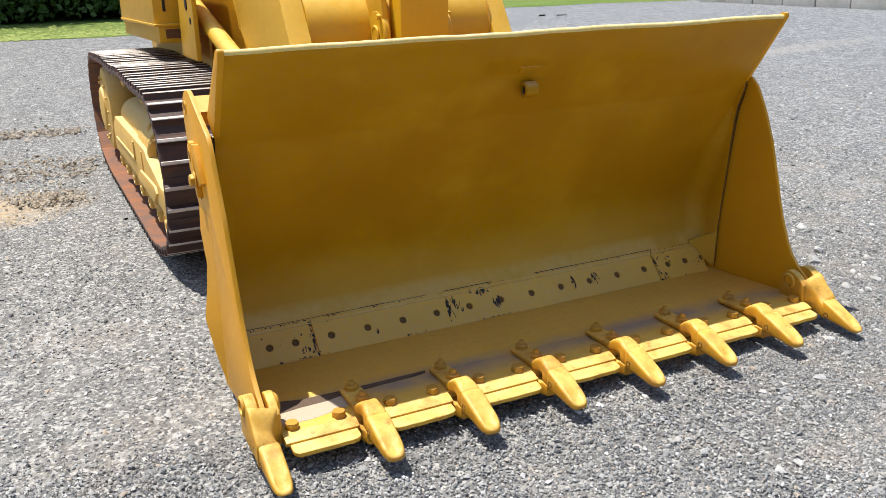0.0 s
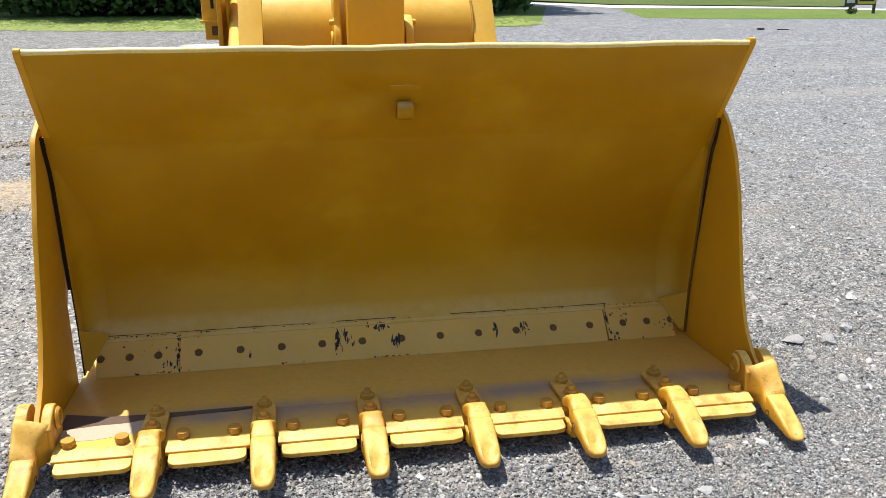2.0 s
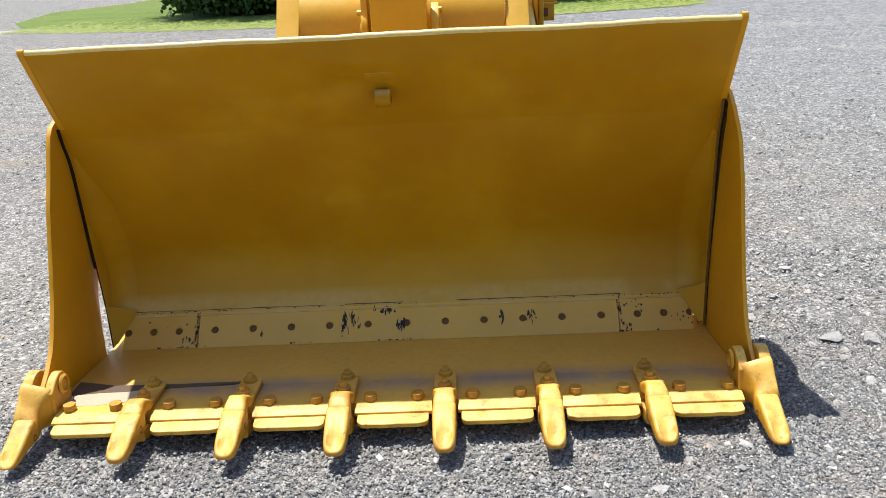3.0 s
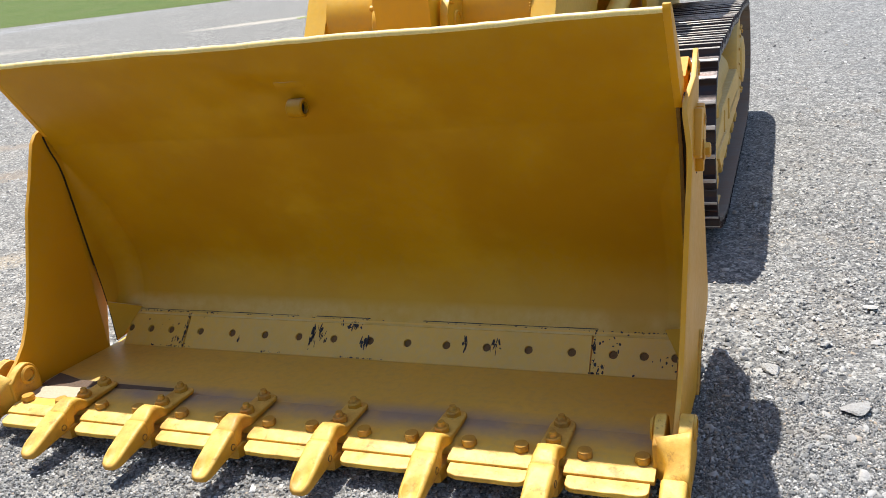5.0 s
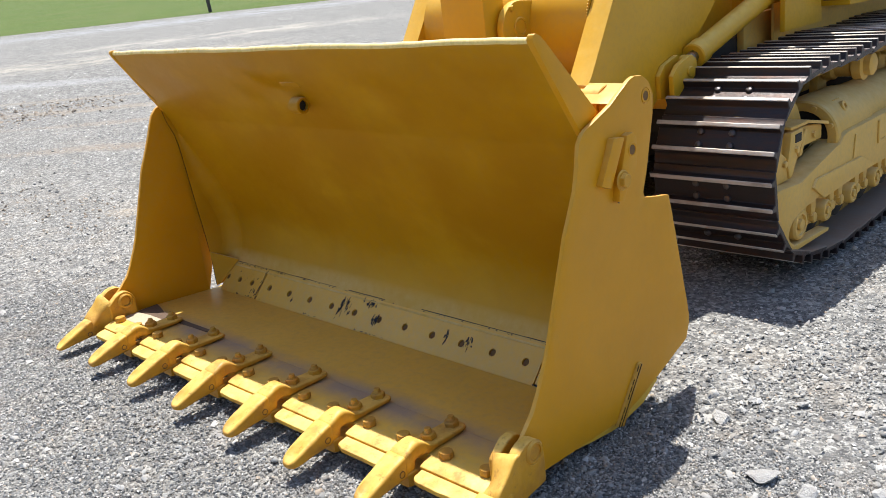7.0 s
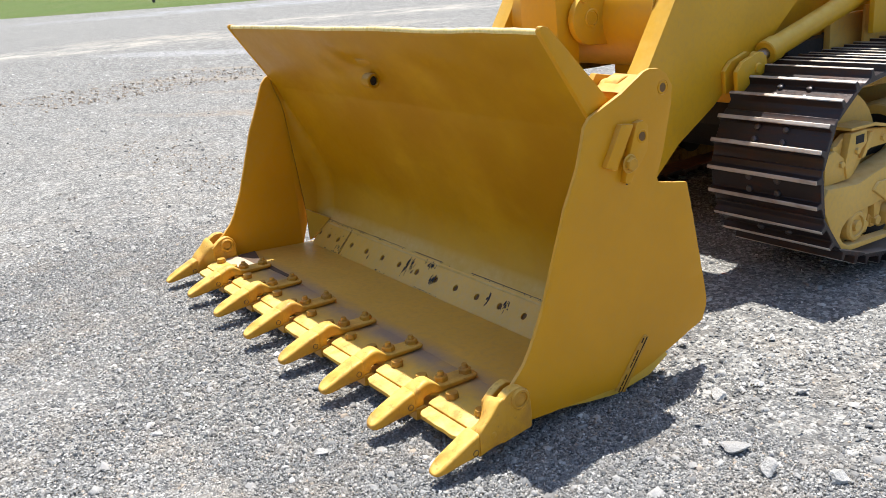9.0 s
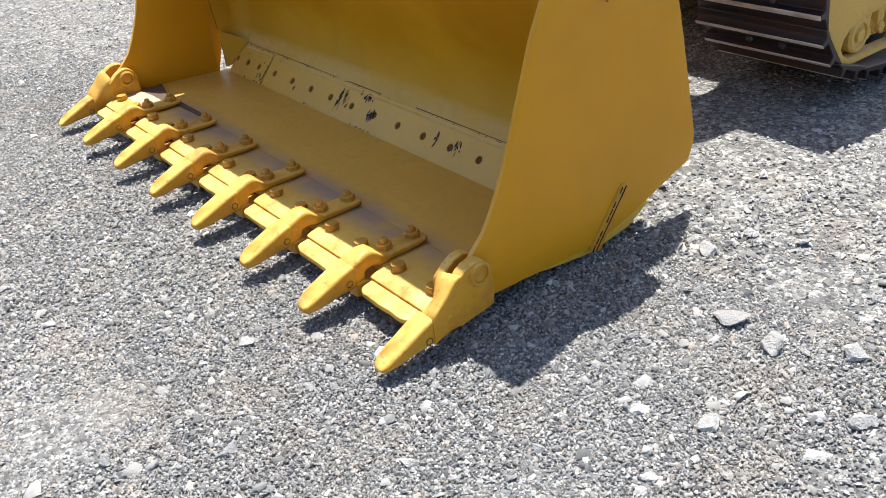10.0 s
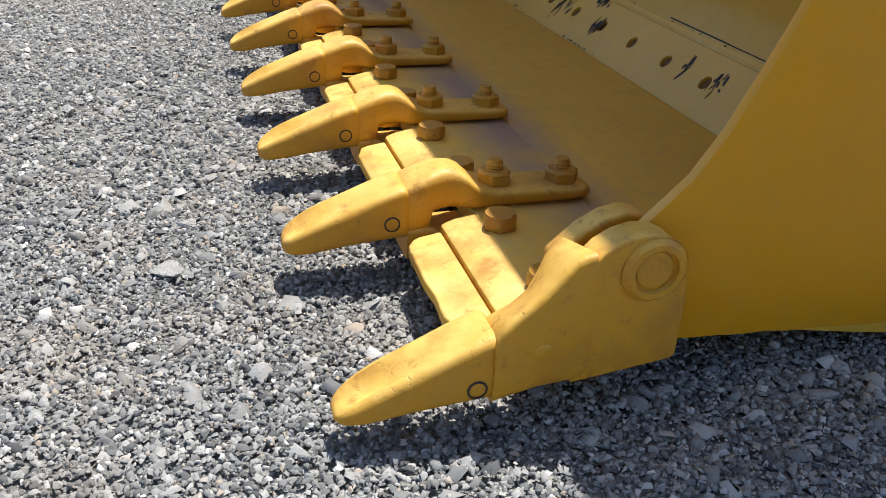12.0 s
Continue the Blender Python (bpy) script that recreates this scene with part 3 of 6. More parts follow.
scatter("yard_gravel", RNG, 58000, -4.0, 4.6, -2.0, 5.5, 0.006, 0.017, "loose grey crushed stone spread over the yard", 1.8, 1.2, rise=0.005, tall=0.40, tip=0.35)
scatter("coarse_gravel", RNG, 1700, 0.2, 4.2, -1.6, 3.0, 0.012, 0.028, "coarser crushed stone beside the bucket", 2.0, 0.5, True, tall=0.34, tip=0.22, rise=0.005)
scatter("coarse_gravel", RNG, 1500, -3.0, 0.4, -1.6, 0.2, 0.012, 0.026, "coarser crushed stone in front of the bucket", 2.4, 0.4, True, tall=0.32, tip=0.2, rise=0.004)
scatter("flat_stones", RNG, 1500, 0.4, 2.5, -1.2, 0.9, 0.012, 0.032, "flat grey slivers of stone among the gravel", 2.2, 0.2, True, tall=0.22, tip=0.15, rise=0.007)
scatter("pale_stones", RNG, 460, 0.3, 3.6, -1.6, 1.8, 0.014, 0.048, "pale flat stones lying among the gravel", 3.0, 0.3, True, PALE, tall=0.28, tip=0.15, rise=0.006)
scatter("pale_stones", RNG, 240, -3.4, 0.6, -1.6, -0.3, 0.012, 0.036, "pale flat stones in front of the bucket", 3.0, 0.3, True, PALE, tall=0.28, tip=0.15, rise=0.006)
scatter("far_gravel", RNG, 26000, -22.0, 9.0, 0.0, 13.0, 0.012, 0.036, "loose stone spread over the far yard", 1.8, 2.5, tall=0.45)
scatter("soil_clods", RNG, 2200, -3.9, -1.3, 5.05, 5.85, 0.008, 0.040, "crumbled brown soil thrown up in a ridge", 2.6, 0.14, True, CLOD, "soil", 0.035, -14)
scatter("soil_clods", RNG, 1500, -3.6, -1.3, 7.0, 7.4, 0.010, 0.045, "low ridge of crumbled brown soil", 2.6, 0.14, True, CLOD, "soil", 0.02, -8)
scatter("soil_clods", RNG, 500, -2.0, -1.55, 3.95, 4.25, 0.010, 0.04, "crumbled dark soil on a heap of sand", 2.6, 0.10, True, CLOD, "soil", 0.03, 15)
scatter("soil_clods", RNG, 900, -13.6, -11.2, 0.6, 5.2, 0.015, 0.060, "crumbled brown soil along a wheel rut", 2.4, 0.4, True, RUT, "soil", 0.01, 10)
scatter("soil_clods", RNG, 420, -6.8, -3.4, 0.6, 1.25, 0.008, 0.030, "thin line of brown soil along a wheel track", 2.4, 0.2, True, RUT, "soil", 0.005, 5)
scatter("sand_clods", RNG, 700, -2.9, -1.7, 3.5, 4.5, 0.006, 0.024, "crumbs of dry tan sand on a low heap", 2.4, 0.10, True, SAND, "sand", 0.02, 15)

# ---- the bucket ----
bucket = thing("loader_bucket", (0, 0.45, 0), "yellow four-in-one loader bucket with bolt-on teeth, resting on gravel", "bucket")


def wide(s, x):
    """The clam is spread a centimetre wider at its left end."""
    return s * x - (0.010 if s < 0 else 0.0)


def bow(s, y, z):
    """How far the right plate has been forced outwards, most along its front edge."""
    return max(0.0, 0.006 + 0.03 * (z - 0.3) - 0.06 * max(0.0, y - 0.26) - 0.16 * max(0.0, z - 0.92) * max(0.0, min(1.0, (0.45 - y) / 0.15))) if s > 0 else 0.0


def face(s, d, y, z):
    """x at d metres outside the outer face of a side plate."""
    return s * ((1.294 if s > 0 else 1.298) + bow(s, y, z) + d)


SIDE = [(-0.10, 0.078), (-0.138, 0.12), (-0.140, 0.180), (-0.072, 0.228), (-0.02, 0.28), (0.015, 0.335), (0.045, 0.40), (0.072, 0.46), (0.115, 0.59),
        (0.180, 0.785), (0.238, 0.91), (0.29, 1.035), (0.318, 1.066), (0.415, 1.11), (0.566, 1.185), (0.60, 1.192), (0.645, 1.185), (0.69, 1.163),
        (0.722, 1.118), (0.72, 1.05), (0.68, 0.89), (0.647, 0.80), (0.655, 0.782), (0.672, 0.775), (0.81, 0.75), (0.865, 0.53), (0.931, 0.254),
        (0.928, 0.222), (0.905, 0.165), (0.62, 0.075), (0.44, 0.036), (0.02, 0.064)]
LEFT_SIDE = SIDE[:21] + [(0.647, 0.80), (0.60, 0.74), (0.41, 0.74), (0.41, 0.04), (0.02, 0.064)]


def bent_flap():
    """The lower rear of the left plate, knocked outwards so that a slit of daylight stands open behind it."""
    bm = bmesh.new()
    rows = []
    for z, y, w in ((0.745, 0.60, 0.0), (0.65, 0.575, 0.15), (0.52, 0.53, 0.15), (0.42, 0.525, 0.40), (0.30, 0.52, 0.85), (0.18, 0.47, 1.0), (0.08, 0.425, 1.0), (0.042, 0.412, 1.0)):
        out = (y - 0.41) * 0.42 * w
        rows.append([bm.verts.new(p) for p in ((-1.280, 0.409, z), (-1.280 - out, y, z), (-1.298 - out, y, z), (-1.298, 0.409, z))])
    for p, q in zip(rows, rows[1:]):
        for k in range(4):
            bm.faces.new((p[k], p[(k + 1) % 4], q[(k + 1) % 4], q[k]))
    bm.faces.new(rows[0])
    bm.faces.new(rows[-1][::-1])
    return bm


def side_plate(s):
    """A thick plate, its rim worn uneven; the right one is bowed."""
    rim = []
    line = SIDE if s > 0 else LEFT_SIDE
    for (y0, z0), (y1, z1) in zip(line, line[1:] + line[:1]):
        n = max(1, int(math.hypot(y1 - y0, z1 - z0) / 0.035))
        for k in range(n):
            y, z = y0 + (y1 - y0) * k / n, z0 + (z1 - z0) * k / n
            w = 0.0022 * noise.noise((y * 21, z * 21, 5 + s)) + 0.0012 * noise.noise((y * 63, z * 63, 9 + s))
            rim.append((y + w, z + w))
    a = 1.278 if s > 0 else 1.280
    bm = prism(rim, s * a, s * (1.294 if s > 0 else 1.298), 0.0035)
    if s > 0:
        for k in range(1, 10):
            for at, no in (((0, 0.1 * k, 0), (0, 1, 0)), ((0, 0, 0.12 * k), (0, 0, 1))):
                bmesh.ops.bisect_plane(bm, geom=bm.verts[:] + bm.edges[:] + bm.faces[:], plane_co=at, plane_no=no)
        for v in bm.verts:
            v.co.x += bow(s, v.co.y, v.co.z)
    else:
        merge(bm, bent_flap())
    return bm


for s in (-1, 1):
    bm = side_plate(s)
    # cheek of the pivot eye
    e = face(s, 0, 0.668, 1.118)
    tube((e, 0.668, 1.118), (e + s * 0.0025, 0.668, 1.118), 0.026, 0.016, 20, bm)
    plate = part("side_plate", bm, YELLOW, bucket)
    eye = rod((e - s * 0.0005, 0.668, 1.118), (e + s * 0.0012, 0.668, 1.118), 0.017, 16, None, 0.0005)
    part("pivot_hole", eye, HOLE, plate)
    # pivot between the side plate and the back blade
    bm = rod((wide(s, 1.09), 0.60, 1.10), (wide(s, 1.276), 0.60, 1.10), 0.048, 22)
    tube((wide(s, 1.13), 0.60, 1.10), (wide(s, 1.20), 0.60, 1.10), 0.062, 0.047, 22, bm)
    part("pivot_pin", bm, YELLOW_CAST, bucket)
    part("pivot_lug", prism([(0.50, 0.90), (0.47, 1.06), (0.56, 1.17), (0.66, 1.15), (0.69, 1.08), (0.62, 0.88)], wide(s, 1.06), wide(s, 1.09), 0.005), YELLOW, bucket)
    part("pivot_web", prism([(0.50, 1.12), (0.62, 1.165), (0.71, 1.13), (0.70, 1.10), (0.60, 1.12)], wide(s, 1.12), wide(s, 1.276), 0.003), YELLOW, bucket)
    # keeper strip, its clamp and bolt on the outer face
    dy, dz, up = (-0.044, 0.022, 0.006) if s > 0 else (0.0, 0.0, 0.0)
    moved = lambda line: [(y + dy, z + dz) for y, z in line]
    f0 = face(s, 0.0, 0.55 + dy, 0.93 + dz)
    pad = moved([(0.40, 0.872), (0.479, 1.006), (0.537, 0.998), (0.452, 0.852)])
    part("wear_pad", prism(pad, f0 - s * 0.004, f0 + s * (0.020 + up), 0.004), YELLOW, bucket)
    bm = prism(moved([(0.552, 1.0), (0.585, 1.004), (0.606, 0.985), (0.608, 0.94), (0.603, 0.895), (0.575, 0.862), (0.548, 0.835), (0.520, 0.792), (0.492, 0.80), (0.505, 0.87)]), f0 - s * 0.004, f0 + s * (0.019 + up), 0.005)
    hy, hz = 0.576 + dy, 0.950 + dz
    tube((f0 + s * (0.019 + up), hy, hz), (f0 + s * (0.0212 + up), hy, hz), 0.024, 0.018, 18, bm, 0.001)
    clamp = part("keeper_clamp", bm, YELLOW, bucket)
    part("clamp_gap", prism(moved([(0.607, 0.985), (0.613, 0.985), (0.610, 0.892), (0.553, 0.829), (0.525, 0.784), (0.519, 0.787), (0.547, 0.835), (0.603, 0.896)]), f0 - s * 0.0005, f0 + s * 0.002, 0), BARE, clamp)
    part("clamp_hole", rod((f0 + s * (0.018 + up), hy, hz), (f0 + s * (0.0202 + up), hy, hz), 0.016, 16, None, 0.0005), HOLE, clamp)
    by, bz = 0.512 + dy, 0.866 + dz
    bm = rod((f0 + s * (0.018 + up), by, bz), (f0 + s * (0.025 + up), by, bz), 0.034, 22)
    hexagon(0.024, 0.016, 0, 0, Matrix.Translation((f0 + s * (0.025 + up), by, bz)) @ pose(0, 0, 0, 0, s * 90, 0), bm)
    part("keeper_bolt", bm, YELLOW_CAST, bucket)
    if s > 0:
        # end of the wear strip that shows as a slanting bar low on the plate
        e = face(s, 0, 0.5, 0.12)
        bm = prism([(0.562, 0.205), (0.575, 0.207), (0.590, 0.195), (0.535, 0.118), (0.455, 0.012), (0.412, 0.030), (0.50, 0.135)], e - 0.004, e + 0.009, 0.003)
        strip = part("wear_strip_end", bm, YELLOW_CAST, bucket)
        crack = bmesh.new()
        for k in range(9):
            # ragged main crack, and flecks of rust along the upper weld
            y0, y1 = 0.578 - 0.0158 * k, 0.578 - 0.0158 * (k + 1)
            z0, z1 = 0.200 - 0.0198 * k, 0.200 - 0.0198 * (k + 1)
            w0, w1 = 0.0030 + 0.0022 * noise.noise((k * 1.7, 0, 4)), 0.0030 + 0.0022 * noise.noise((k * 1.7 + 1.7, 0, 4))
            prism([(y0 - w0, z0), (y0 + w0, z0 - 0.001), (y1 + w1, z1 - 0.001), (y1 - w1, z1)], e + 0.0085, e + 0.0098, 0, bm=crack)
            if k % 4 != 1:
                prism([(y0 - 0.020, z0 + 0.002), (y0 - 0.016, z0 - 0.002), (y1 - 0.012, z1 + 0.001), (y1 - 0.018, z1 + 0.004)], e + 0.0085, e + 0.0095, 0, bm=crack)
        part("open_seam", crack, JOINT, strip)

# floor of the clam, and the thick lip in front of it
FLOOR = smooth_line([(0.025, 0.093), (0.10, 0.089), (0.25, 0.078), (0.36, 0.070), (0.47, 0.064), (0.60, 0.07), (0.70, 0.10)], 4)
part("floor_plate", prism(FLOOR + [(0.72, 0.07), (0.62, 0.02), (0.44, 0.0), (0.30, 0.02), (0.025, 0.07)], -1.279, 1.277, 0.003), YELLOW_FLOOR, bucket, "scuffed yellow steel floor plate")
part("base_edge", prism([(0.028, 0.070), (0.028, 0.0945), (0.020, 0.0980), (-0.10, 0.1015), (-0.1568, 0.1010), (-0.1568, 0.070)], -1.262, 1.262, 0.0015), YELLOW_FLOOR, bucket, "yellow base edge with greyed bolt line")

PITCH = 0.37
random.seed(3)
for k in range(7):
    mid = (k - 3) * PITCH
    a, b = mid - PITCH / 2 + 0.058, mid + PITCH / 2 - 0.058
    if k == 0:
        a += 0.01
    if k == 6:
        b -= 0.01
    w = [random.uniform(-0.004, 0.004) for _ in range(6)]
    out = [(a, -0.2108), (a, -0.244), (a + 0.005, -0.256 + w[5] * 0.5), (a + 0.018, -0.264 + w[0])]
    for i in range(1, 12):
        f = i / 12
        out.append((a + 0.018 + (b - a - 0.036) * f, -0.2665 + 0.0028 * noise.noise((mid * 7 + f * 4.0, 2.0, k)) + w[1] * 0.3))
    out += [(b - 0.018, -0.265 + w[4]), (b - 0.005, -0.257), (b, -0.246), (b, -0.2108)]
    bm = prism(out, 0.0655, 0.0825, 0.0040, "z", 3)
    for v in bm.verts:
        v.co.z += 0.16 * (v.co.y + 0.2108)
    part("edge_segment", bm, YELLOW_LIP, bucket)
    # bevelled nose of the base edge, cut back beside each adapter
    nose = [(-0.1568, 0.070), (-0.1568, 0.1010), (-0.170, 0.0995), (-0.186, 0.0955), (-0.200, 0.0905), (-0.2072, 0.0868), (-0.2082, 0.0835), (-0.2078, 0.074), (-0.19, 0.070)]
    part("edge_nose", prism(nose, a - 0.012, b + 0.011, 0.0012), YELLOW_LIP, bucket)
    for d in (-0.086, 0.086):
        turn = random.uniform(0, 60)
        bm = hexagon(0.0255, 0.023, 0, 0, Matrix.Translation((mid + d, -0.136, 0.1015)) @ pose(0, 0, 0, 0, 0, turn))
        bevel(bm, 0.002, 1)
        part("edge_bolt", bm, NUT_PAINT, bucket)


def tooth_tip(parent, x, dy, dz, wide=1.0, under=0.0, crown=0.0):
    """A cast tip: rounded nose, worn hollow on its upper side. crown: how much higher it stands at its root."""
    rows = [(-0.254, 0.0385, 0.068, 0.139, 0.010, 0.0), (-0.258, 0.0410, 0.067, 0.143, 0.011, 0.0), (-0.266, 0.0415, 0.066, 0.1425, 0.012, 0.0), (-0.300, 0.0412, 0.063, 0.1315, 0.013, 0.0),
            (-0.330, 0.0408, 0.060, 0.1200, 0.014, 0.001), (-0.350, 0.0403, 0.0580, 0.1125, 0.014, 0.005), (-0.368, 0.0397, 0.0555, 0.1055, 0.013, 0.011), (-0.386, 0.0388, 0.0530, 0.0975, 0.012, 0.0145),
            (-0.402, 0.0370, 0.0510, 0.0895, 0.011, 0.0135), (-0.415, 0.0335, 0.0500, 0.0815, 0.010, 0.009), (-0.4235, 0.0300, 0.0500, 0.0750, 0.009, 0.004), (-0.4295, 0.0230, 0.0510, 0.0695, 0.007, 0.001), (-0.4335, 0.0140, 0.0530, 0.0640, 0.005, 0.0)]
    secs = [section(y + dy, w * wide, a + dz + under, b + dz + crown * max(0.0, min(1.0, (y + 0.42) / 0.16)), r, d, x) for y, w, a, b, r, d in rows]
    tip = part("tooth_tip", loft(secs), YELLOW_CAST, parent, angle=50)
    for s in (-1, 1):
        px = x + s * 0.0405 * wide
        part("retainer_pin", rod((px - s * 0.004, -0.279 + dy, 0.092 + dz), (px + s * 0.0012, -0.279 + dy, 0.092 + dz), 0.0085, 16, None, 0.001), YELLOW_CAST, parent)
        part("pin_socket", tube((px - s * 0.004, -0.279 + dy, 0.092 + dz), (px + s * 0.0022, -0.279 + dy, 0.092 + dz), 0.0120, 0.0097, 18, None, 0.0008), BARE, parent)
    return tip


for k in range(2, 8):
    x = (k - 4.5) * PITCH
    secs = [section(-0.256, 0.0375, 0.072, 0.141, 0.011, 0, x), section(-0.250, 0.0395, 0.072, 0.146, 0.013, 0, x), section(-0.236, 0.0395, 0.073, 0.152, 0.015, 0, x),
            section(-0.222, 0.0385, 0.074, 0.158, 0.016, 0, x), section(-0.217, 0.0375, 0.098, 0.160, 0.017, 0, x),
            section(-0.202, 0.0355, 0.1015, 0.1640, 0.018, 0, x), section(-0.188, 0.0345, 0.1025, 0.1640, 0.018, 0, x), section(-0.176, 0.0365, 0.1030, 0.160, 0.016, 0, x),
            section(-0.165, 0.0415, 0.1035, 0.152, 0.012, 0, x), section(-0.156, 0.0440, 0.1040, 0.143, 0.010, 0, x), section(-0.146, 0.0440, 0.1045, 0.134, 0.009, 0, x),
            section(-0.125, 0.0430, 0.1050, 0.1285, 0.009, 0, x), section(0.000, 0.0420, 0.1040, 0.1225, 0.009, 0, x),
            section(0.018, 0.0395, 0.1040, 0.1215, 0.009, 0, x), section(0.028, 0.0340, 0.1035, 0.1200, 0.009, 0, x), section(0.035, 0.0260, 0.1030, 0.118, 0.008, 0, x), section(0.039, 0.0150, 0.1030, 0.115, 0.006, 0, x)]
    bm = loft(secs)
    loft([section(-0.256, 0.040, 0.030, 0.080, 0.010, 0, x), section(-0.22, 0.042, 0.022, 0.080, 0.010, 0, x), section(-0.205, 0.042, 0.018, 0.069, 0.010, 0, x), section(-0.05, 0.040, 0.018, 0.068, 0.010, 0, x), section(0.03, 0.03, 0.03, 0.068, 0.01, 0, x)], bm)
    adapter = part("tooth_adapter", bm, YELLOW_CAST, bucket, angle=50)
    tooth_tip(adapter, x, 0.0, 0.0)
    for y, top in ((-0.113, 0.128), (-0.003, 0.122)):
        turn = random.uniform(0, 60)
        part("adapter_nut", hexagon(0.0265, 0.020, 0.016, 0.0135, Matrix.Translation((x, y, top)) @ pose(0, 0, 0, random.uniform(-3, 3), random.uniform(-3, 3), turn)), NUT_PAINT, adapter)

def slanted(s, y, inner, z0, top, slant, r):
    """A section of the corner casting, from |x| = inner to its outer face, its top lower towards the bucket."""
    a, b = wide(s, inner), wide(s, 1.340)
    cx, hw = (a + b) / 2, abs(b - a) / 2
    pts = section(y, hw, z0, top, r, 0, cx)
    return [[px, py, pz + (s * slant * (px - cx) / hw if pz > (z0 + top) / 2 else 0)] for px, py, pz in pts]


for s in (-1, 1):
    x = wide(s, 1.294)
    rows = [(-0.252, 1.263, 0.045, 0.112, 0.010, 0.012), (-0.247, 1.260, 0.046, 0.124, 0.014, 0.013), (-0.232, 1.262, 0.049, 0.137, 0.018, 0.014), (-0.214, 1.266, 0.052, 0.151, 0.020, 0.015),
            (-0.196, 1.267, 0.055, 0.167, 0.020, 0.016), (-0.180, 1.257, 0.0565, 0.184, 0.020, 0.015), (-0.165, 1.245, 0.0585, 0.200, 0.020, 0.013), (-0.154, 1.235, 0.060, 0.205, 0.019, 0.012), (-0.144, 1.229, 0.062, 0.208, 0.016, 0.010)]
    bm = loft([slanted(s, *row) for row in rows])
    # two cheeks that straddle the side plate
    outer = [(-0.160, 0.059), (-0.036, 0.0735), (-0.030, 0.079), (-0.029, 0.13), (-0.031, 0.175), (-0.040, 0.207), (-0.054, 0.228), (-0.072, 0.237), (-0.094, 0.239), (-0.116, 0.234), (-0.136, 0.223), (-0.160, 0.198)]
    inner = [(-0.160, 0.062), (-0.020, 0.076), (-0.020, 0.175), (-0.034, 0.206), (-0.052, 0.222), (-0.072, 0.229), (-0.098, 0.223), (-0.124, 0.209), (-0.160, 0.178)]
    prism(outer, wide(s, 1.300), wide(s, 1.339), 0.009, segments=3, bm=bm)
    prism(inner, wide(s, 1.227), wide(s, 1.262), 0.008, segments=3, bm=bm)
    # lug cast on the cheek
    rod((wide(s, 1.332), -0.196, 0.106), (wide(s, 1.3412), -0.196, 0.106), 0.015, 18, bm, 0.004)
    adapter = part("corner_adapter", bm, YELLOW_CAST, bucket, angle=50)
    tooth_tip(adapter, wide(s, 1.2985), 0.010, -0.025, 0.90, 0.008, 0.010)
    for xa, xb, r in ((1.334, 1.346, 0.040), (1.229, 1.214, 0.038)):
        zb = 0.196 - (xa < 1.3) * 0.016
        part("pin_boss", tube((wide(s, xa), -0.076, zb), (wide(s, xb), -0.076, zb), r, r * 0.66, 34, None, 0.007), YELLOW_CAST, adapter)
        part("corner_pin", rod((wide(s, xa), -0.076, zb), (wide(s, xb + (xa - xb) * 0.45), -0.076, zb), r * 0.61, 26, None, 0.003), YELLOW_CAST, adapter)

# the back blade of the bucket: curved wall, spill guard, end walls, bolted edge
BACK = [(0.408, 0.925), (0.466, 0.797)] + smooth_line([(0.466, 0.797), (0.530, 0.66), (0.590, 0.52), (0.618, 0.40), (0.605, 0.27), (0.563, 0.193), (0.545, 0.175)], 5)[1:]
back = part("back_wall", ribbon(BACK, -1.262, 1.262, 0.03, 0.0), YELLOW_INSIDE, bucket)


def spill_guard():
    """The plate that runs up from the back wall in a soft bend, dented from use, its rounded top edge slightly wavy."""
    bm = bmesh.new()
    rows = []
    n, m = 72, 10
    bend = [(0.408, 0.925), (0.3744, 0.9991), (0.3690, 1.0106), (0.3623, 1.0216), (0.3357, 1.0616)]
    lip = [(0.1400, 1.3585), (0.1405, 1.3630), (0.1425, 1.3672), (0.1460, 1.3705), (0.1510, 1.3722), (0.1565, 1.3722), (0.1615, 1.3700), (0.1650, 1.3660)]
    for i in range(n + 1):
        x = -1.262 + 2.536 * i / n
        w = 0.0045 * noise.noise((x * 2.1, 0.3, 0)) + 0.0025 * noise.noise((x * 9, 1.3, 0))
        d = 0.006 * noise.noise((x * 1.5, 4.3, 0))
        row = [(x, y, z) for y, z in bend]
        for k in range(m + 1):
            f = 0.1827 + (1 - 0.1827) * k / m
            g = k / m
            dent = math.sin(math.pi * g) * (0.013 * noise.noise((x * 3.2, f * 2.0, 7)) + 0.022 * math.exp(-((x + 0.16) / 0.16) ** 2) * noise.noise((x * 6, f * 3, 2)))
            row.append((x, 0.3560 - 0.215 * f + d * g + dent, 1.0310 + 0.323 * f + w * g + dent * 0.6))
        nick = 0.0016 * noise.noise((x * 31, 6.3, 0))
        row += [(x, y + d, z + w + nick) for y, z in lip]
        row += [(x, 0.376, 1.040), (x, 0.4265, 0.932)]
        rows.append([bm.verts.new(p) for p in row])
    count = len(rows[0])
    first = len(bend) + m + 1
    for p, q in zip(rows, rows[1:]):
        for k in range(count):
            f = bm.faces.new((p[k], p[(k + 1) % count], q[(k + 1) % count], q[k]))
            f.material_index = 1 if first - 1 <= k < first + len(lip) - 1 else 0
    bm.faces.new(rows[0])
    bm.faces.new(rows[-1][::-1])
    return bm


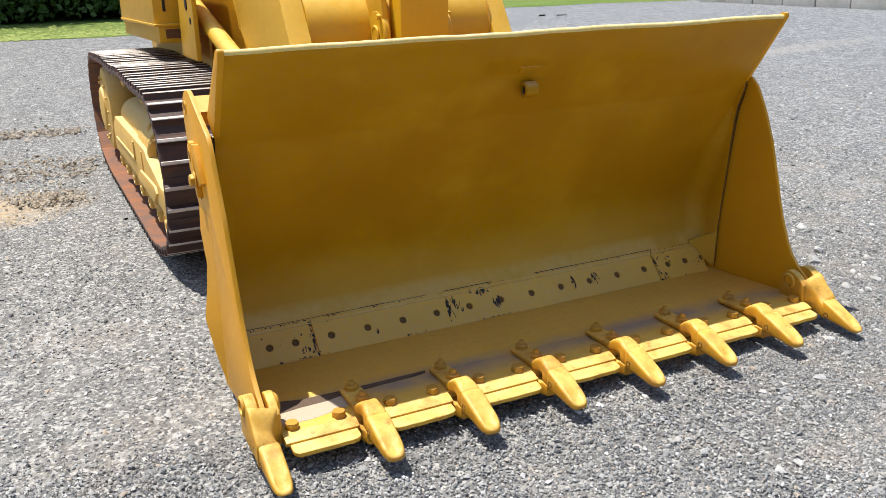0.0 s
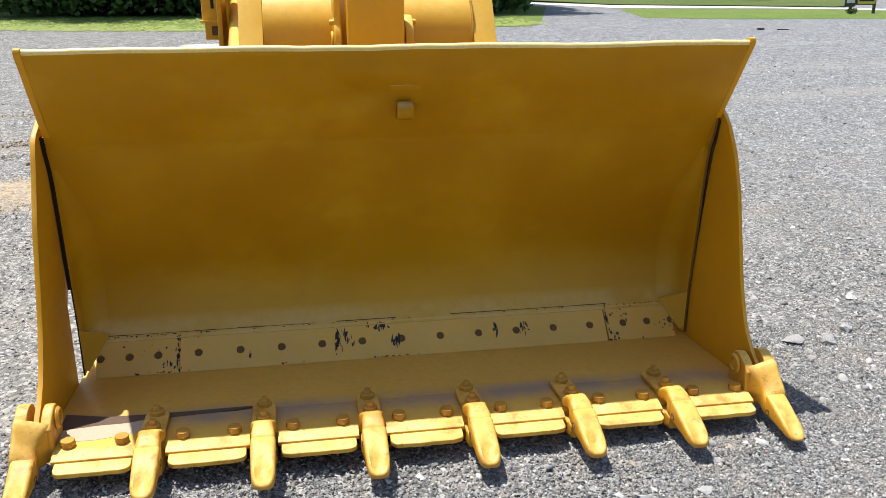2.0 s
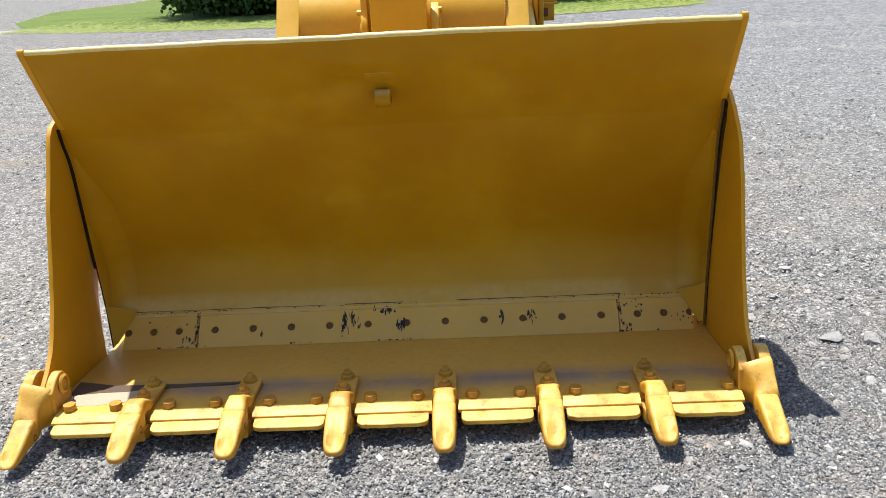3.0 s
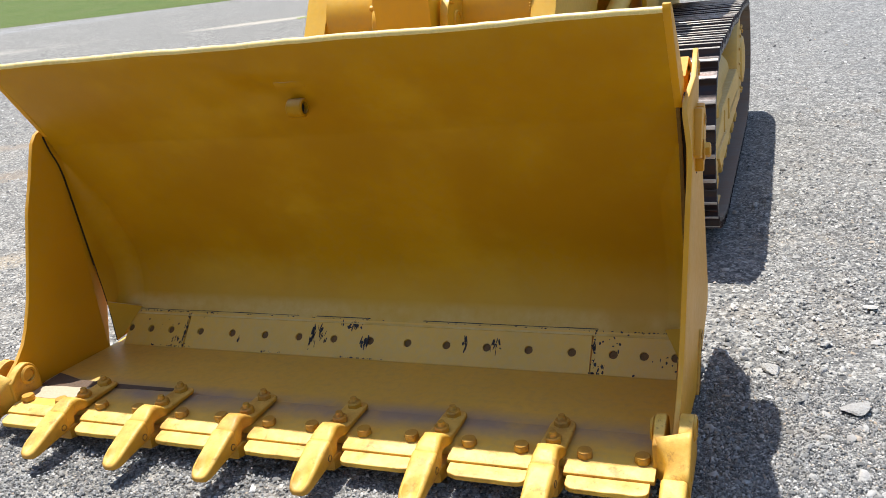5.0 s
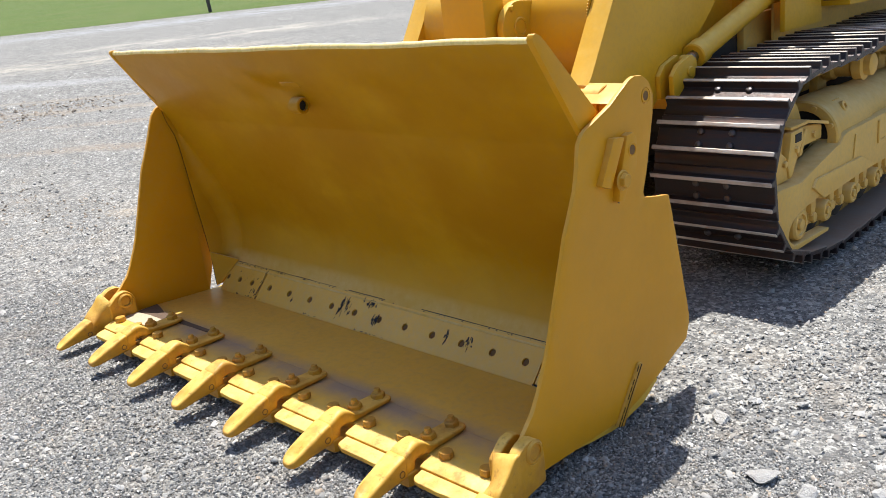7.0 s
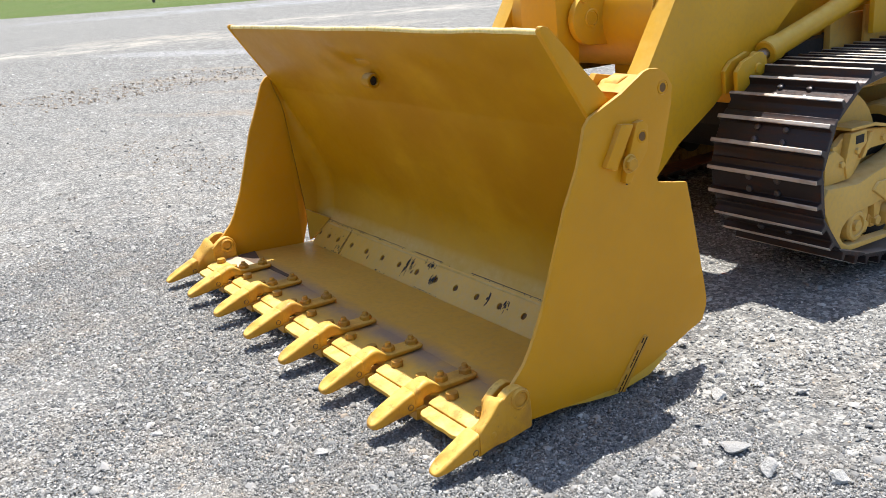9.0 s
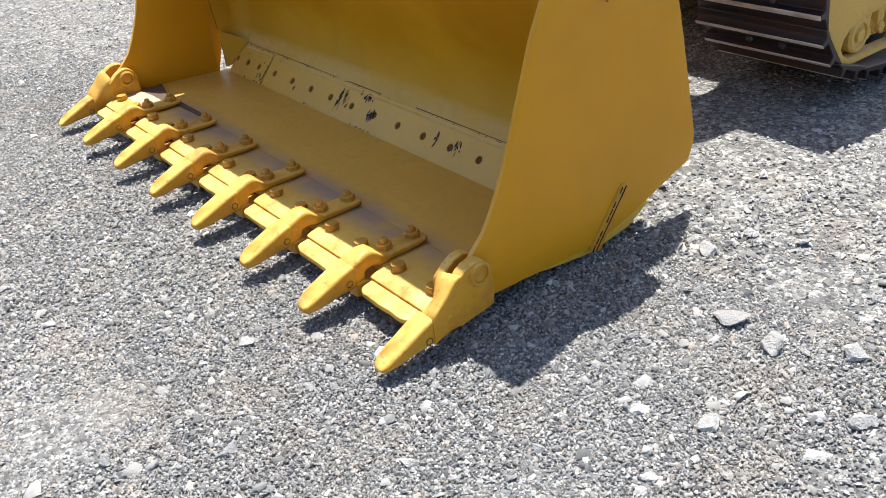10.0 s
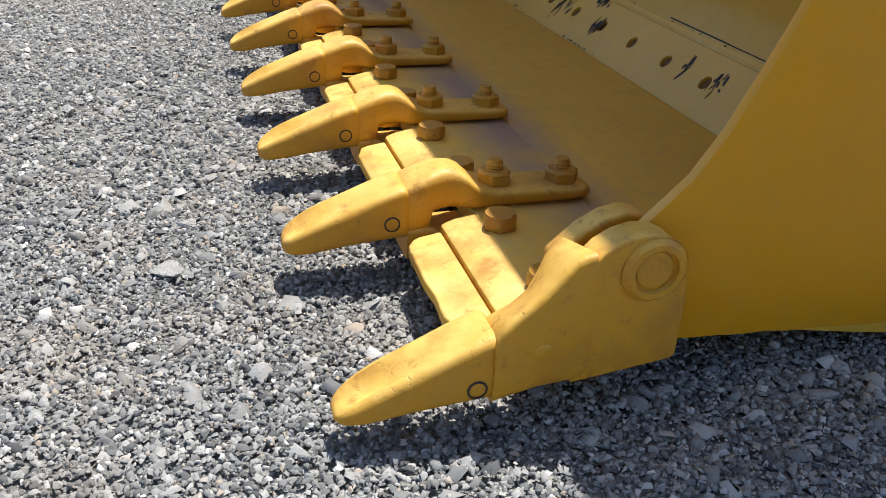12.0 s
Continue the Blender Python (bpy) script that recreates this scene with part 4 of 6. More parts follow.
guard = part("spill_guard", spill_guard(), [YELLOW_INSIDE, GLINT_EDGE], bucket)
SEAM = [(0.340, 1.052), (0.356, 0.990), (0.383, 0.920), (0.398, 0.83), (0.412, 0.68), (0.425, 0.54), (0.438, 0.40), (0.450, 0.25), (0.452, 0.078)]
for s in (-1, 1):
    part("guard_flange", prism([(0.134, 1.364), (0.138, 1.352), (0.342, 1.050), (0.425, 1.112), (0.19, 1.354), (0.170, 1.372), (0.150, 1.380 if s > 0 else 1.376), (0.138, 1.377 if s > 0 else 1.373)], *((1.258, 1.281) if s > 0 else (-1.266, -1.243)), 0.003), YELLOW, bucket)
    seam = smooth_line(SEAM, 3)
    rough = [(y + 0.0025 * noise.noise((y * 30, z * 34, s)), z) for y, z in seam]
    end = rough + [(0.60, 0.085), *[(y + 0.01, z) for y, z in BACK[::-1]], (0.372, 1.02), (0.352, 1.055)]
    bm = prism(end, s * 1.262, s * (1.2685 if s < 0 else 1.2735), 0.0015)
    bm.normal_update()
    for f in bm.faces:
        # front rim coloured dark for the shade at its step
        if abs(f.normal.x) < 0.4 and f.calc_center_median().y < 0.47 and f.normal.y < -0.3:
            f.material_index = 1
    part("end_wall", bm, [YELLOW_INSIDE, SEAM_BROWN if s > 0 else JOINT], bucket)
    # filler that paints the shade of the open joint between end wall and side plate
    upper = [(y, z) for y, z in seam if z > (0.42 if s < 0 else 0.12)]
    fill = [(y + 0.006, z) for y, z in upper] + [(y + 0.030, z) for y, z in upper[::-1]]
    part("joint_dirt", prism(fill, s * (1.268 if s < 0 else 1.273), s * (1.2795 if s < 0 else 1.2815), 0), JOINT, bucket)
    if s > 0:
        for low, out in ((0.40, 1.286), (0.60, 1.291), (0.80, 1.296)):
            high = [(y, z) for y, z in seam if low < z < 1.04]
            part("joint_dirt", prism([(y + 0.008, z) for y, z in high] + [(y + 0.026, z) for y, z in high[::-1]], out - 0.010, out, 0), SEAM_BROWN, bucket)
    # rolled corner between back wall and end wall
    bm = bmesh.new()
    rows = []
    for i, (y, z) in enumerate(BACK):
        (ya, za), (yb, zb) = BACK[max(0, i - 1)], BACK[min(len(BACK) - 1, i + 1)]
        t = Vector((yb - ya, zb - za)).normalized()
        r = 0.085 * min(1.0, max(0.0, (0.935 - z) / 0.25) + 0.12)
        row = []
        for k in range(7):
            c = 1 - math.cos(math.radians(15 * k))
            d = 1 - math.sin(math.radians(15 * k))
            row.append(bm.verts.new((s * (1.2625 - r * d), y + t.y * r * c - t.y * 0.0006, z - t.x * r * c)))
        rows.append(row)
    for p, q in zip(rows, rows[1:]):
        for k in range(6):
            bm.faces.new((p[k], p[k + 1], q[k + 1], q[k]))
    part("rolled_corner", bm, YELLOW_INSIDE, bucket, angle=60)
    # three-cornered gusset welded across the lower corner
    bm = bmesh.new()
    tri = [Vector((s * 1.175, 0.560, 0.205)), Vector((s * 1.2625, 0.447, 0.270)), Vector((s * 1.2625, 0.4565, 0.105)), Vector((s * 1.250, 0.468, 0.088))]
    off = Vector((s * 0.003, 0.006, 0.0))
    face_in = [bm.verts.new(p) for p in tri]
    face_out = [bm.verts.new(p + off) for p in tri]
    bm.faces.new(face_in)
    bm.faces.new(face_out[::-1])
    for k in range(4):
        bm.faces.new((face_in[k], face_in[(k + 1) % 4], face_out[(k + 1) % 4], face_out[k]))
    bmesh.ops.recalc_face_normals(bm, faces=bm.faces)
    part("corner_gusset", bm, YELLOW_INSIDE, bucket)
# rear frame of the blade, seen from behind and from the side
part("rear_beam", prism([(0.64, 0.30), (0.80, 0.34), (0.80, 0.62), (0.62, 0.62)], -1.05, 1.05, 0.008), YELLOW, bucket)
for x in (-0.60, 0.60, -0.20, 0.20):
    part("hinge_lug", prism([(0.66, 0.25), (0.95, 0.28), (1.0, 0.40), (0.92, 0.52), (0.66, 0.70)], x - 0.02, x + 0.02, 0.006), YELLOW, bucket)

# stub of pipe and the flat bar above it on the spill guard
part("pipe_stub", tube((-0.030, 0.258, 1.128), (0.030, 0.258, 1.128), 0.033, 0.021, 26, None, 0.004), YELLOW_INSIDE, bucket)
# added dark plug that paints the shade inside the pipe
part("stub_core", rod((-0.018, 0.258, 1.128), (0.018, 0.258, 1.128), 0.021, 18), DARK, bucket)
bm = box(-0.058, 0.058, -0.009, 0.006, -0.014, 0.014, 0.003)
bm.transform(Matrix.Translation((0.0, 0.236, 1.216)) @ pose(0, 0, 0, 32.6, 0, 0))
part("flat_bar", bm, YELLOW_INSIDE, bucket)


def holed_plate(x0, x1, holes, length, thick, r):
    """A bar in its own plane (x, v), v from 0 to length, with round bolt recesses along its middle."""
    bm = bmesh.new()
    cuts = [x0] + [(a + b) / 2 for a, b in zip(holes, holes[1:])] + [x1]
    n = 16
    v = length * 0.46
    for (a, b), h in zip(zip(cuts, cuts[1:]), holes):
        rim, low, edge = [], [], []
        for k in range(n):
            t = 2 * math.pi * k / n + math.pi / n
            c, s = math.cos(t), math.sin(t)
            rim.append(bm.verts.new((h + r * c, v + r * s, 0)))
            low.append(bm.verts.new((h + r * c, v + r * s, -thick * 0.45)))
            f = min((b - h) / c if c > 0 else (a - h) / c if c < 0 else 9, (length - v) / s if s > 0 else -v / s if s < 0 else 9)
            edge.append(bm.verts.new((h + f * c, v + f * s, 0)))
        corner = {}
        for cx, cy in ((a, 0), (b, 0), (b, length), (a, length)):
            corner[cx, cy] = bm.verts.new((cx, cy, 0))
        for k in range(n):
            j = (k + 1) % n
            bm.faces.new((rim[k], rim[j], low[j], low[k]))
            p, q = edge[k].co, edge[j].co
            ring = [rim[k], edge[k]]
            if abs(p.x - q.x) > 1e-6 and abs(p.y - q.y) > 1e-6:
                cx = a if min(abs(p.x - a), abs(q.x - a)) < 1e-6 else b
                cy = 0 if min(abs(p.y), abs(q.y)) < 1e-6 else length
                ring.append(corner[cx, cy])
            bm.faces.new(ring + [edge[j], rim[j]])
    bmesh.ops.remove_doubles(bm, verts=bm.verts, dist=1e-5)
    prism([(0, 0), (length, 0), (length, -thick), (0, -thick)], x0, x1, 0, "x", bm=bm)
    gone = [f for f in bm.faces if len(f.verts) == 4 and all(abs(w.co.z) < 1e-6 for w in f.verts) and f.calc_area() > (x1 - x0) * length * 0.9]
    bmesh.ops.delete(bm, geom=gone, context="FACES_ONLY")
    return bm


EDGE_AT = Matrix.Translation((0, 0.445, 0.066)) @ pose(0, 0, 0, 46.7, 0, 0)
HOLES = [-1.209 + 0.1115 * i for i in range(3)], [-0.827 + 0.1669 * i for i in range(11)], [0.996 + 0.111 * i for i in range(3)]
for (a, b), holes in zip(((-1.224, -0.903), (-0.897, 0.912), (0.918, 1.224)), HOLES):
    edge = part("blade_edge", holed_plate(a, b, holes, 0.172, 0.018, 0.0165), EDGE_PAINT, bucket, "bolted yellow edge bar with chipped paint", EDGE_AT)
    for h in holes:
        at = EDGE_AT @ Matrix.Translation((h + random.uniform(-0.001, 0.001), 0.172 * 0.46, -0.0085))
        part("plow_bolt", lathe([(0, 0.002), (0.006, 0.002), (0.0155, 0.0005), (0.0164, -0.001)], 14), HOLE, edge, "", at)


def chips(parent, seed, spots):
    """Flakes where the paint has come off, down to black steel."""
    rnd = random.Random(seed)
    bm = bmesh.new()
    for cx, cv, sx, sv, count, long in spots:
        for _ in range(count):
            x, v = rnd.gauss(cx, sx), min(0.168, max(0.004, rnd.gauss(cv, sv)))
            w, h = rnd.uniform(0.0015, 0.006), rnd.uniform(0.004, 0.02) * long
            n = 7
            lean = rnd.uniform(-0.3, 0.3)
            vs = []
            for k in range(n):
                t = 2 * math.pi * k / n
                f = rnd.uniform(0.55, 1.1)
                yy = f * h * math.sin(t)
                vs.append(bm.verts.new((x + f * w * math.cos(t) + lean * yy, min(0.1715, max(0.0005, v + yy)), 0.0007)))
            bm.faces.new(vs)
    return tagged(part("chipped_paint", bm, BARE, parent, "black flakes of bare steel", EDGE_AT), kind="stuff")


main_edge = [o for o in bucket.children if o.name.startswith("blade_edge")]
chips(main_edge[1], 5, [(-0.245, 0.085, 0.020, 0.018, 26, 1.4), (-0.075, 0.140, 0.026, 0.010, 22, 1.0), (-0.012, 0.075, 0.014, 0.016, 16, 1.2), (0.420, 0.09, 0.004, 0.012, 4, 2.0),
                       (0.545, 0.09, 0.016, 0.014, 12, 1.0), (-0.62, 0.05, 0.003, 0.01, 3, 1.6), (-0.80, 0.168, 0.04, 0.002, 10, 0.35), (-0.03, 0.004, 0.05, 0.001, 16, 0.25), (-0.47, 0.006, 0.05, 0.002, 10, 0.25), (-0.3, 0.169, 0.25, 0.001, 20, 0.2), (0.5, 0.17, 0.3, 0.001, 16, 0.2)])
chips(main_edge[0], 6, [(-1.06, 0.168, 0.09, 0.003, 26, 0.35), (-0.93, 0.03, 0.02, 0.02, 10, 0.6), (-1.0, 0.1, 0.1, 0.04, 12, 0.4), (-0.908, 0.09, 0.003, 0.05, 22, 0.8), (-0.99, 0.005, 0.07, 0.002, 16, 0.3)])
chips(main_edge[2], 7, [(0.95, 0.02, 0.02, 0.02, 14, 0.6), (1.1, 0.168, 0.09, 0.003, 18, 0.3), (1.0, 0.12, 0.03, 0.03, 10, 0.5), (1.15, 0.05, 0.05, 0.03, 12, 0.5), (0.924, 0.09, 0.003, 0.05, 22, 0.8)])

# open joint above the edge bars, ragged with old weld
rnd = random.Random(13)
x = -1.22
while x < 1.22:
    n = x + rnd.uniform(0.05, 0.30)
    if rnd.random() < 0.85:
        w = rnd.uniform(0.0015, 0.0045)
        bm = prism([(0.1722, 0.0), (0.1722 + w, 0.0), (0.1722 + w * 0.8, 0.0022), (0.1722, 0.0022)], x, min(n, 1.22), 0)
        part("edge_joint", bm, BARE, bucket, "dark open joint above the edge bars", EDGE_AT)
    x = n

# earth caked along the joint of the floor
mud = [(-1.252, 0.09), (-1.19, 0.075), (-1.105, 0.05), (-0.98, 0.046), (-0.83, 0.044), (-0.60, 0.047), (-0.60, 0.041), (-0.69, 0.025), (-0.83, 0.016), (-0.95, 0.008), (-1.03, -0.010), (-1.13, -0.012), (-1.252, -0.03)]
# sunlit patch beside the slit, put in as a pale dusty skin
dust = [(-1.255, -0.03), (-1.13, -0.014), (-1.03, -0.012), (-0.95, 0.006), (-0.90, 0.0), (-0.93, -0.05), (-0.98, -0.085), (-1.05, -0.10), (-1.12, -0.112), (-1.20, -0.11), (-1.255, -0.10)]
lone("dry_dust", prism(dust, 0.096, 0.1026, 0.0, "z"), SUN_DUST, "thin skin of dust coloured pale for the sun patch on the bucket lip", "dust")
lone("dried_mud", prism(mud, 0.088, 0.1004, 0.0, "z"), MUD, "thin wedge of dried brown earth on the bucket floor", "mud")

# ---- the tracked machine behind the bucket ----
loader = thing("crawler_loader", (0, 3.4, 0), "yellow tracked front loader with worn steel crawler tracks, parked on gravel", "loader")

IDLER, SPROCKET = (2.145, 0.540), (5.12, 0.51)


def track_line():
    """The closed line on which the shoes lie, seen from the side: rear over the top, forward along the ground."""
    pts = []
    ri, rs = 0.378, 0.365
    for a in range(-90, 91, 5):
        t = radians(180 - a)
        pts.append((IDLER[0] + ri * math.cos(t), IDLER[1] + ri * math.sin(t)))
    pts += smooth_line([(2.145, 0.918), (2.7, 0.912), (3.2, 0.930), (3.7, 0.905), (4.25, 0.915), (5.12, 0.875)], 8)[1:-1]
    for a in range(90, -91, -5):
        t = radians(a)
        pts.append((SPROCKET[0] + rs * math.cos(t), SPROCKET[1] + rs * math.sin(t)))
    pts += smooth_line([(5.12, 0.145), (4.72, 0.096), (4.2, 0.092), (3.4, 0.092), (2.7, 0.092), (2.42, 0.100), (2.145, 0.162)], 8)[1:-1]
    return pts


def resample(pts, n):
    p = np.array(pts + [pts[0]])
    d = np.r_[0, np.cumsum(np.hypot(*np.diff(p, axis=0).T))]
    s = np.linspace(0, d[-1], n, endpoint=False) + 0.142
    at = lambda q: np.stack([np.interp(q % d[-1], d, p[:, 0]), np.interp(q % d[-1], d, p[:, 1])], -1)
    a, b = at(s - 0.095), at(s + 0.095)
    return (a + b) / 2, b - a, d[-1] / n


SHOES = 40
CENTRES, TANGENTS, STEP = resample(track_line(), SHOES)


def shoe_mesh(face, inner):
    """A double-grouser shoe: local y along the track, z outwards, with four bolts."""
    L, up = STEP * 0.51, 0.045
    out = [(-L - 0.022, -0.020), (-L - 0.020, -0.010), (-0.090, 0.004), (-0.074, 0.009), (-0.069, 0.046), (-0.050, 0.047), (-0.042, 0.012), (0.042, 0.012), (0.050, 0.047), (0.069, 0.046), (0.074, 0.009), (L, 0.002), (L, -0.006)]
    out = [(u, v + up) for u, v in out]
    bm = prism(out, -0.292, 0.292, 0.003, segments=1)
    for f in bm.faces:
        if f.calc_center_median().z > up + 0.040:
            f.material_index = 1
        elif f.calc_center_median().z < up - 0.004:
            f.material_index = 2
    for x in (-0.075, 0.075):
        for y in (-0.030, 0.030):
            head = lathe([(0.0165, 0), (0.0165, 0.008), (0.014, 0.0125), (0.008, 0.0145), (0, 0.015)], 12, Matrix.Translation((x, y, up + 0.0115)))
            for f in head.faces:
                f.material_index = 3
            merge(bm, head)
    me = finish_mesh("track_shoe", bm)
    me.materials.append(face)
    me.materials.append(SHOE_EDGE)
    me.materials.append(inner)
    me.materials.append(SHOE_BOLT)
    return me


SHOE_MESHES = {-1: shoe_mesh(SHOE_BROWN, SHOE_INNER), 1: shoe_mesh(SHOE, SHOE_FOOT)}


def wheel(y, z, x0, x1, rings, s, steps=36):
    """A turned body on an axle across the machine, from the inner to the outer side: rings of (radius, share of the width)."""
    w = x1 - x0
    return lathe([(r, f * w) for r, f in rings], steps, along((s * x0, y, z), (s * x1, y, z)))


for s in (-1, 1):
    cx = s * 0.978
    # chain of links under the shoes
    bm = bmesh.new()
    for (y, z), (ty, tz) in zip(CENTRES, TANGENTS):
        t = Vector((0, ty, tz)).normalized()
        nrm = Vector((1, 0, 0)).cross(t)
        m = Matrix((Vector((1, 0, 0)), t, nrm)).transposed().to_4x4()
        m.translation = (cx, y, z)
        for dx in (-0.075, 0.075):
            merge(bm, box(dx - 0.022, dx + 0.022, -STEP * 0.60, STEP * 0.42, -0.055, 0.038, 0.006, segments=1), m)
            tab = box(dx - 0.026, dx + 0.026, STEP * 0.455, STEP * 0.545, -0.02, 0.028, 0.004, segments=1)
            for f in tab.faces:
                f.material_index = 1
            merge(bm, tab, m)
    chain = part("track_chain", bm, [CHAIN, YELLOW_RUSTY], loader, "rust-stained yellow steel link chain")
    for (y, z), (ty, tz) in zip(CENTRES, TANGENTS):
        t = Vector((0, ty, tz)).normalized()
        nrm = Vector((1, 0, 0)).cross(t)
        m = Matrix((Vector((1, 0, 0)), t, nrm)).transposed().to_4x4()
        m.translation = (cx, y, z)
        part("track_shoe", SHOE_MESHES[s], SHOE, chain, "", m)
    # front idler
    idler = part("front_idler", wheel(*IDLER, 0.87, 1.078, [(0, 0.1), (0.10, 0.0), (0.16, 0.18), (0.27, 0.22), (0.285, 0.04), (0.298, 0.0), (0.300, 0.18), (0.318, 0.30), (0.318, 0.70), (0.300, 0.90), (0.334, 0.925), (0.338, 0.95), (0.334, 1.0), (0.30, 1.01), (0.15, 0.98), (0.13, 1.0), (0.09, 1.05), (0, 1.05)], s), YELLOW_DUSTY, loader)
    # drive sprocket and final drive case
    bm = wheel(*SPROCKET, 0.93, 1.03, [(0, 0), (0.31, 0), (0.33, 0.3), (0.33, 0.7), (0.31, 1), (0, 1)], s)
    for k in range(25):
        a = 2 * math.pi * k / 25
        m = Matrix.Translation((s * 0.99, SPROCKET[0] + 0.335 * math.cos(a), SPROCKET[1] + 0.335 * math.sin(a))) @ pose(0, 0, 0, math.degrees(a), 0, 0)
        merge(bm, box(-0.035, 0.035, -0.03, 0.03, -0.02, 0.02, 0.006, segments=1), m)
    part("drive_sprocket", bm, DARK, loader)
    case = part("final_drive", wheel(4.98, 0.51, 0.70, 1.22, [(0, 0), (0.24, 0.0), (0.24, 0.58), (0.33, 0.60), (0.352, 0.66), (0.35, 0.90), (0.325, 0.97), (0.18, 1.0), (0.17, 1.03), (0.10, 1.05), (0, 1.05)], s, 44), YELLOW_DUSTY, loader)
    for k in range(14):
        a = 2 * math.pi * k / 14
        part("case_bolt", hexagon(0.014, 0.012, 0, 0, Matrix.Translation((s * 1.217, 4.98 + 0.25 * math.cos(a), 0.51 + 0.25 * math.sin(a))) @ pose(0, 0, 0, 0, s * 90, 0)), YELLOW_DUSTY, case)
    # track roller frame: inner beam, outer guard with sloped nose, recoil housing
    frame_beam = part("roller_frame", prism([(2.50, 0.26), (4.75, 0.26), (4.75, 0.50), (4.3, 0.56), (2.55, 0.56), (2.45, 0.45)], s * 0.86, s * 1.12, 0.015), YELLOW_DUSTY, loader)
    guard_outline = [(1.845, 0.36), (1.83, 0.44), (1.86, 0.475), (2.10, 0.452), (2.24, 0.478), (2.44, 0.515), (2.55, 0.555), (2.575, 0.580), (2.63, 0.592), (4.05, 0.580), (4.20, 0.50),
                     (4.20, 0.315), (2.42, 0.315), (2.32, 0.330), (2.265, 0.322), (2.225, 0.318), (2.17, 0.318), (2.10, 0.310), (2.03, 0.292), (1.99, 0.262), (1.975, 0.225), (2.00, 0.195), (2.06, 0.158), (2.06, 0.136), (2.00, 0.150), (1.945, 0.20), (1.885, 0.29)]
    guard_outline = [(y - 0.030, z + 0.018) if y < 2.5 else (y, z) for y, z in guard_outline]
    side_guard = part("track_guard", prism(guard_outline, s * 1.115, s * 1.240, 0.020), YELLOW_DUSTY, loader)
    part("guard_rib", prism([(2.185, 0.415), (2.23, 0.45), (2.80, 0.43), (3.0, 0.345), (2.32, 0.332)], s * 1.234, s * 1.254, 0.009), YELLOW_DUSTY, side_guard)
    part("guard_rib", prism([(3.05, 0.44), (4.05, 0.42), (4.05, 0.435), (3.075, 0.455), (3.075, 0.565), (3.05, 0.565)], s * 1.239, s * 1.250, 0.004), YELLOW_DUSTY, side_guard)
    part("guard_rib", prism([(2.70, 0.44), (2.72, 0.44), (2.74, 0.56), (2.72, 0.56)], s * 1.239, s * 1.247, 0.003), YELLOW_DUSTY, side_guard)
    # dark disc laid on for the shade of the open cavity; shaft darkened likewise
    ring = rod((s * 1.05, 2.56, 0.58), (s * 1.05, 2.590, 0.58), 0.128, 32, None, 0.004)
    part("recoil_opening", ring, DARK, loader)
    collar = part("recoil_flange", tube((s * 1.05, 2.535, 0.58), (s * 1.05, 2.585, 0.58), 0.176, 0.126, 36, None, 0.008), YELLOW_DUSTY, loader)
    for k in range(8):
        a = 2 * math.pi * (k + 0.5) / 8
        part("flange_bolt", hexagon(0.015, 0.014, 0, 0, Matrix.Translation((s * 1.05 + 0.152 * math.cos(a), 2.536, 0.58 + 0.152 * math.sin(a))) @ pose(0, 0, 0, 90, 0, 0)), YELLOW_DUSTY, collar)
    part("recoil_shaft", rod((s * 1.03, 2.25, 0.56), (s * 1.03, 2.60, 0.575), 0.07, 20), DARK, loader)
    # rounded recoil housing over the guard
    bm = bmesh.new()
    rings = []
    for y, r, zc in ((2.575, 0.176, 0.575), (2.60, 0.186, 0.575), (2.75, 0.186, 0.575), (3.05, 0.182, 0.570), (3.08, 0.168, 0.57), (4.00, 0.160, 0.56), (4.06, 0.15, 0.55), (4.30, 0.14, 0.54)):
        rings.append([bm.verts.new((s * 1.03 + r * 1.0 * math.cos(a), y, zc + r * math.sin(a))) for a in (2 * math.pi * k / 24 for k in range(24))])
    for p, q in zip(rings, rings[1:]):
        for k in range(24):
            bm.faces.new((p[k], p[(k + 1) % 24], q[(k + 1) % 24], q[k]))
    bm.faces.new(rings[0])
    bm.faces.new(rings[-1][::-1])
    recoil = part("recoil_housing", bm, YELLOW_DUSTY, loader, angle=60)
    bm = box(s * 1.10 - 0.035, s * 1.10 + 0.035, 2.70, 2.79, 0.70, 0.735, 0.008)
    tube((s * 1.14, 2.745, 0.685), (s * 1.18, 2.745, 0.70), 0.028, 0.014, 16, bm)
    part("filler_cap", bm, YELLOW_DUSTY, recoil)
    # idler yoke: cheek plate, top flange, bearing block with a wedge plate, arms back to the recoil shaft
    yoke = part("idler_yoke", prism([(1.885, 0.590), (1.895, 0.605), (1.99, 0.640), (2.08, 0.690), (2.24, 0.690), (2.42, 0.668), (2.50, 0.650), (2.50, 0.585), (2.30, 0.588), (2.25, 0.575), (2.16, 0.482), (1.89, 0.478)], s * 1.125, s * 1.160, 0.006), YELLOW_DUSTY, loader)
    part("yoke_flange", prism([(2.06, 0.712), (2.06, 0.726), (2.26, 0.722), (2.50, 0.670), (2.50, 0.655), (2.26, 0.706)], s * 1.085, s * 1.195, 0.003), YELLOW_DUSTY, yoke)
    block = [(1.945 + 0.062 * math.cos(radians(a)), 0.575 + 0.062 * math.sin(radians(a))) for a in range(50, 181, 10)]
    part("bearing_block", prism(block + [(1.883, 0.482), (2.09, 0.482), (2.10, 0.545)], s * 1.157, s * 1.185, 0.008), YELLOW_DUSTY, yoke)
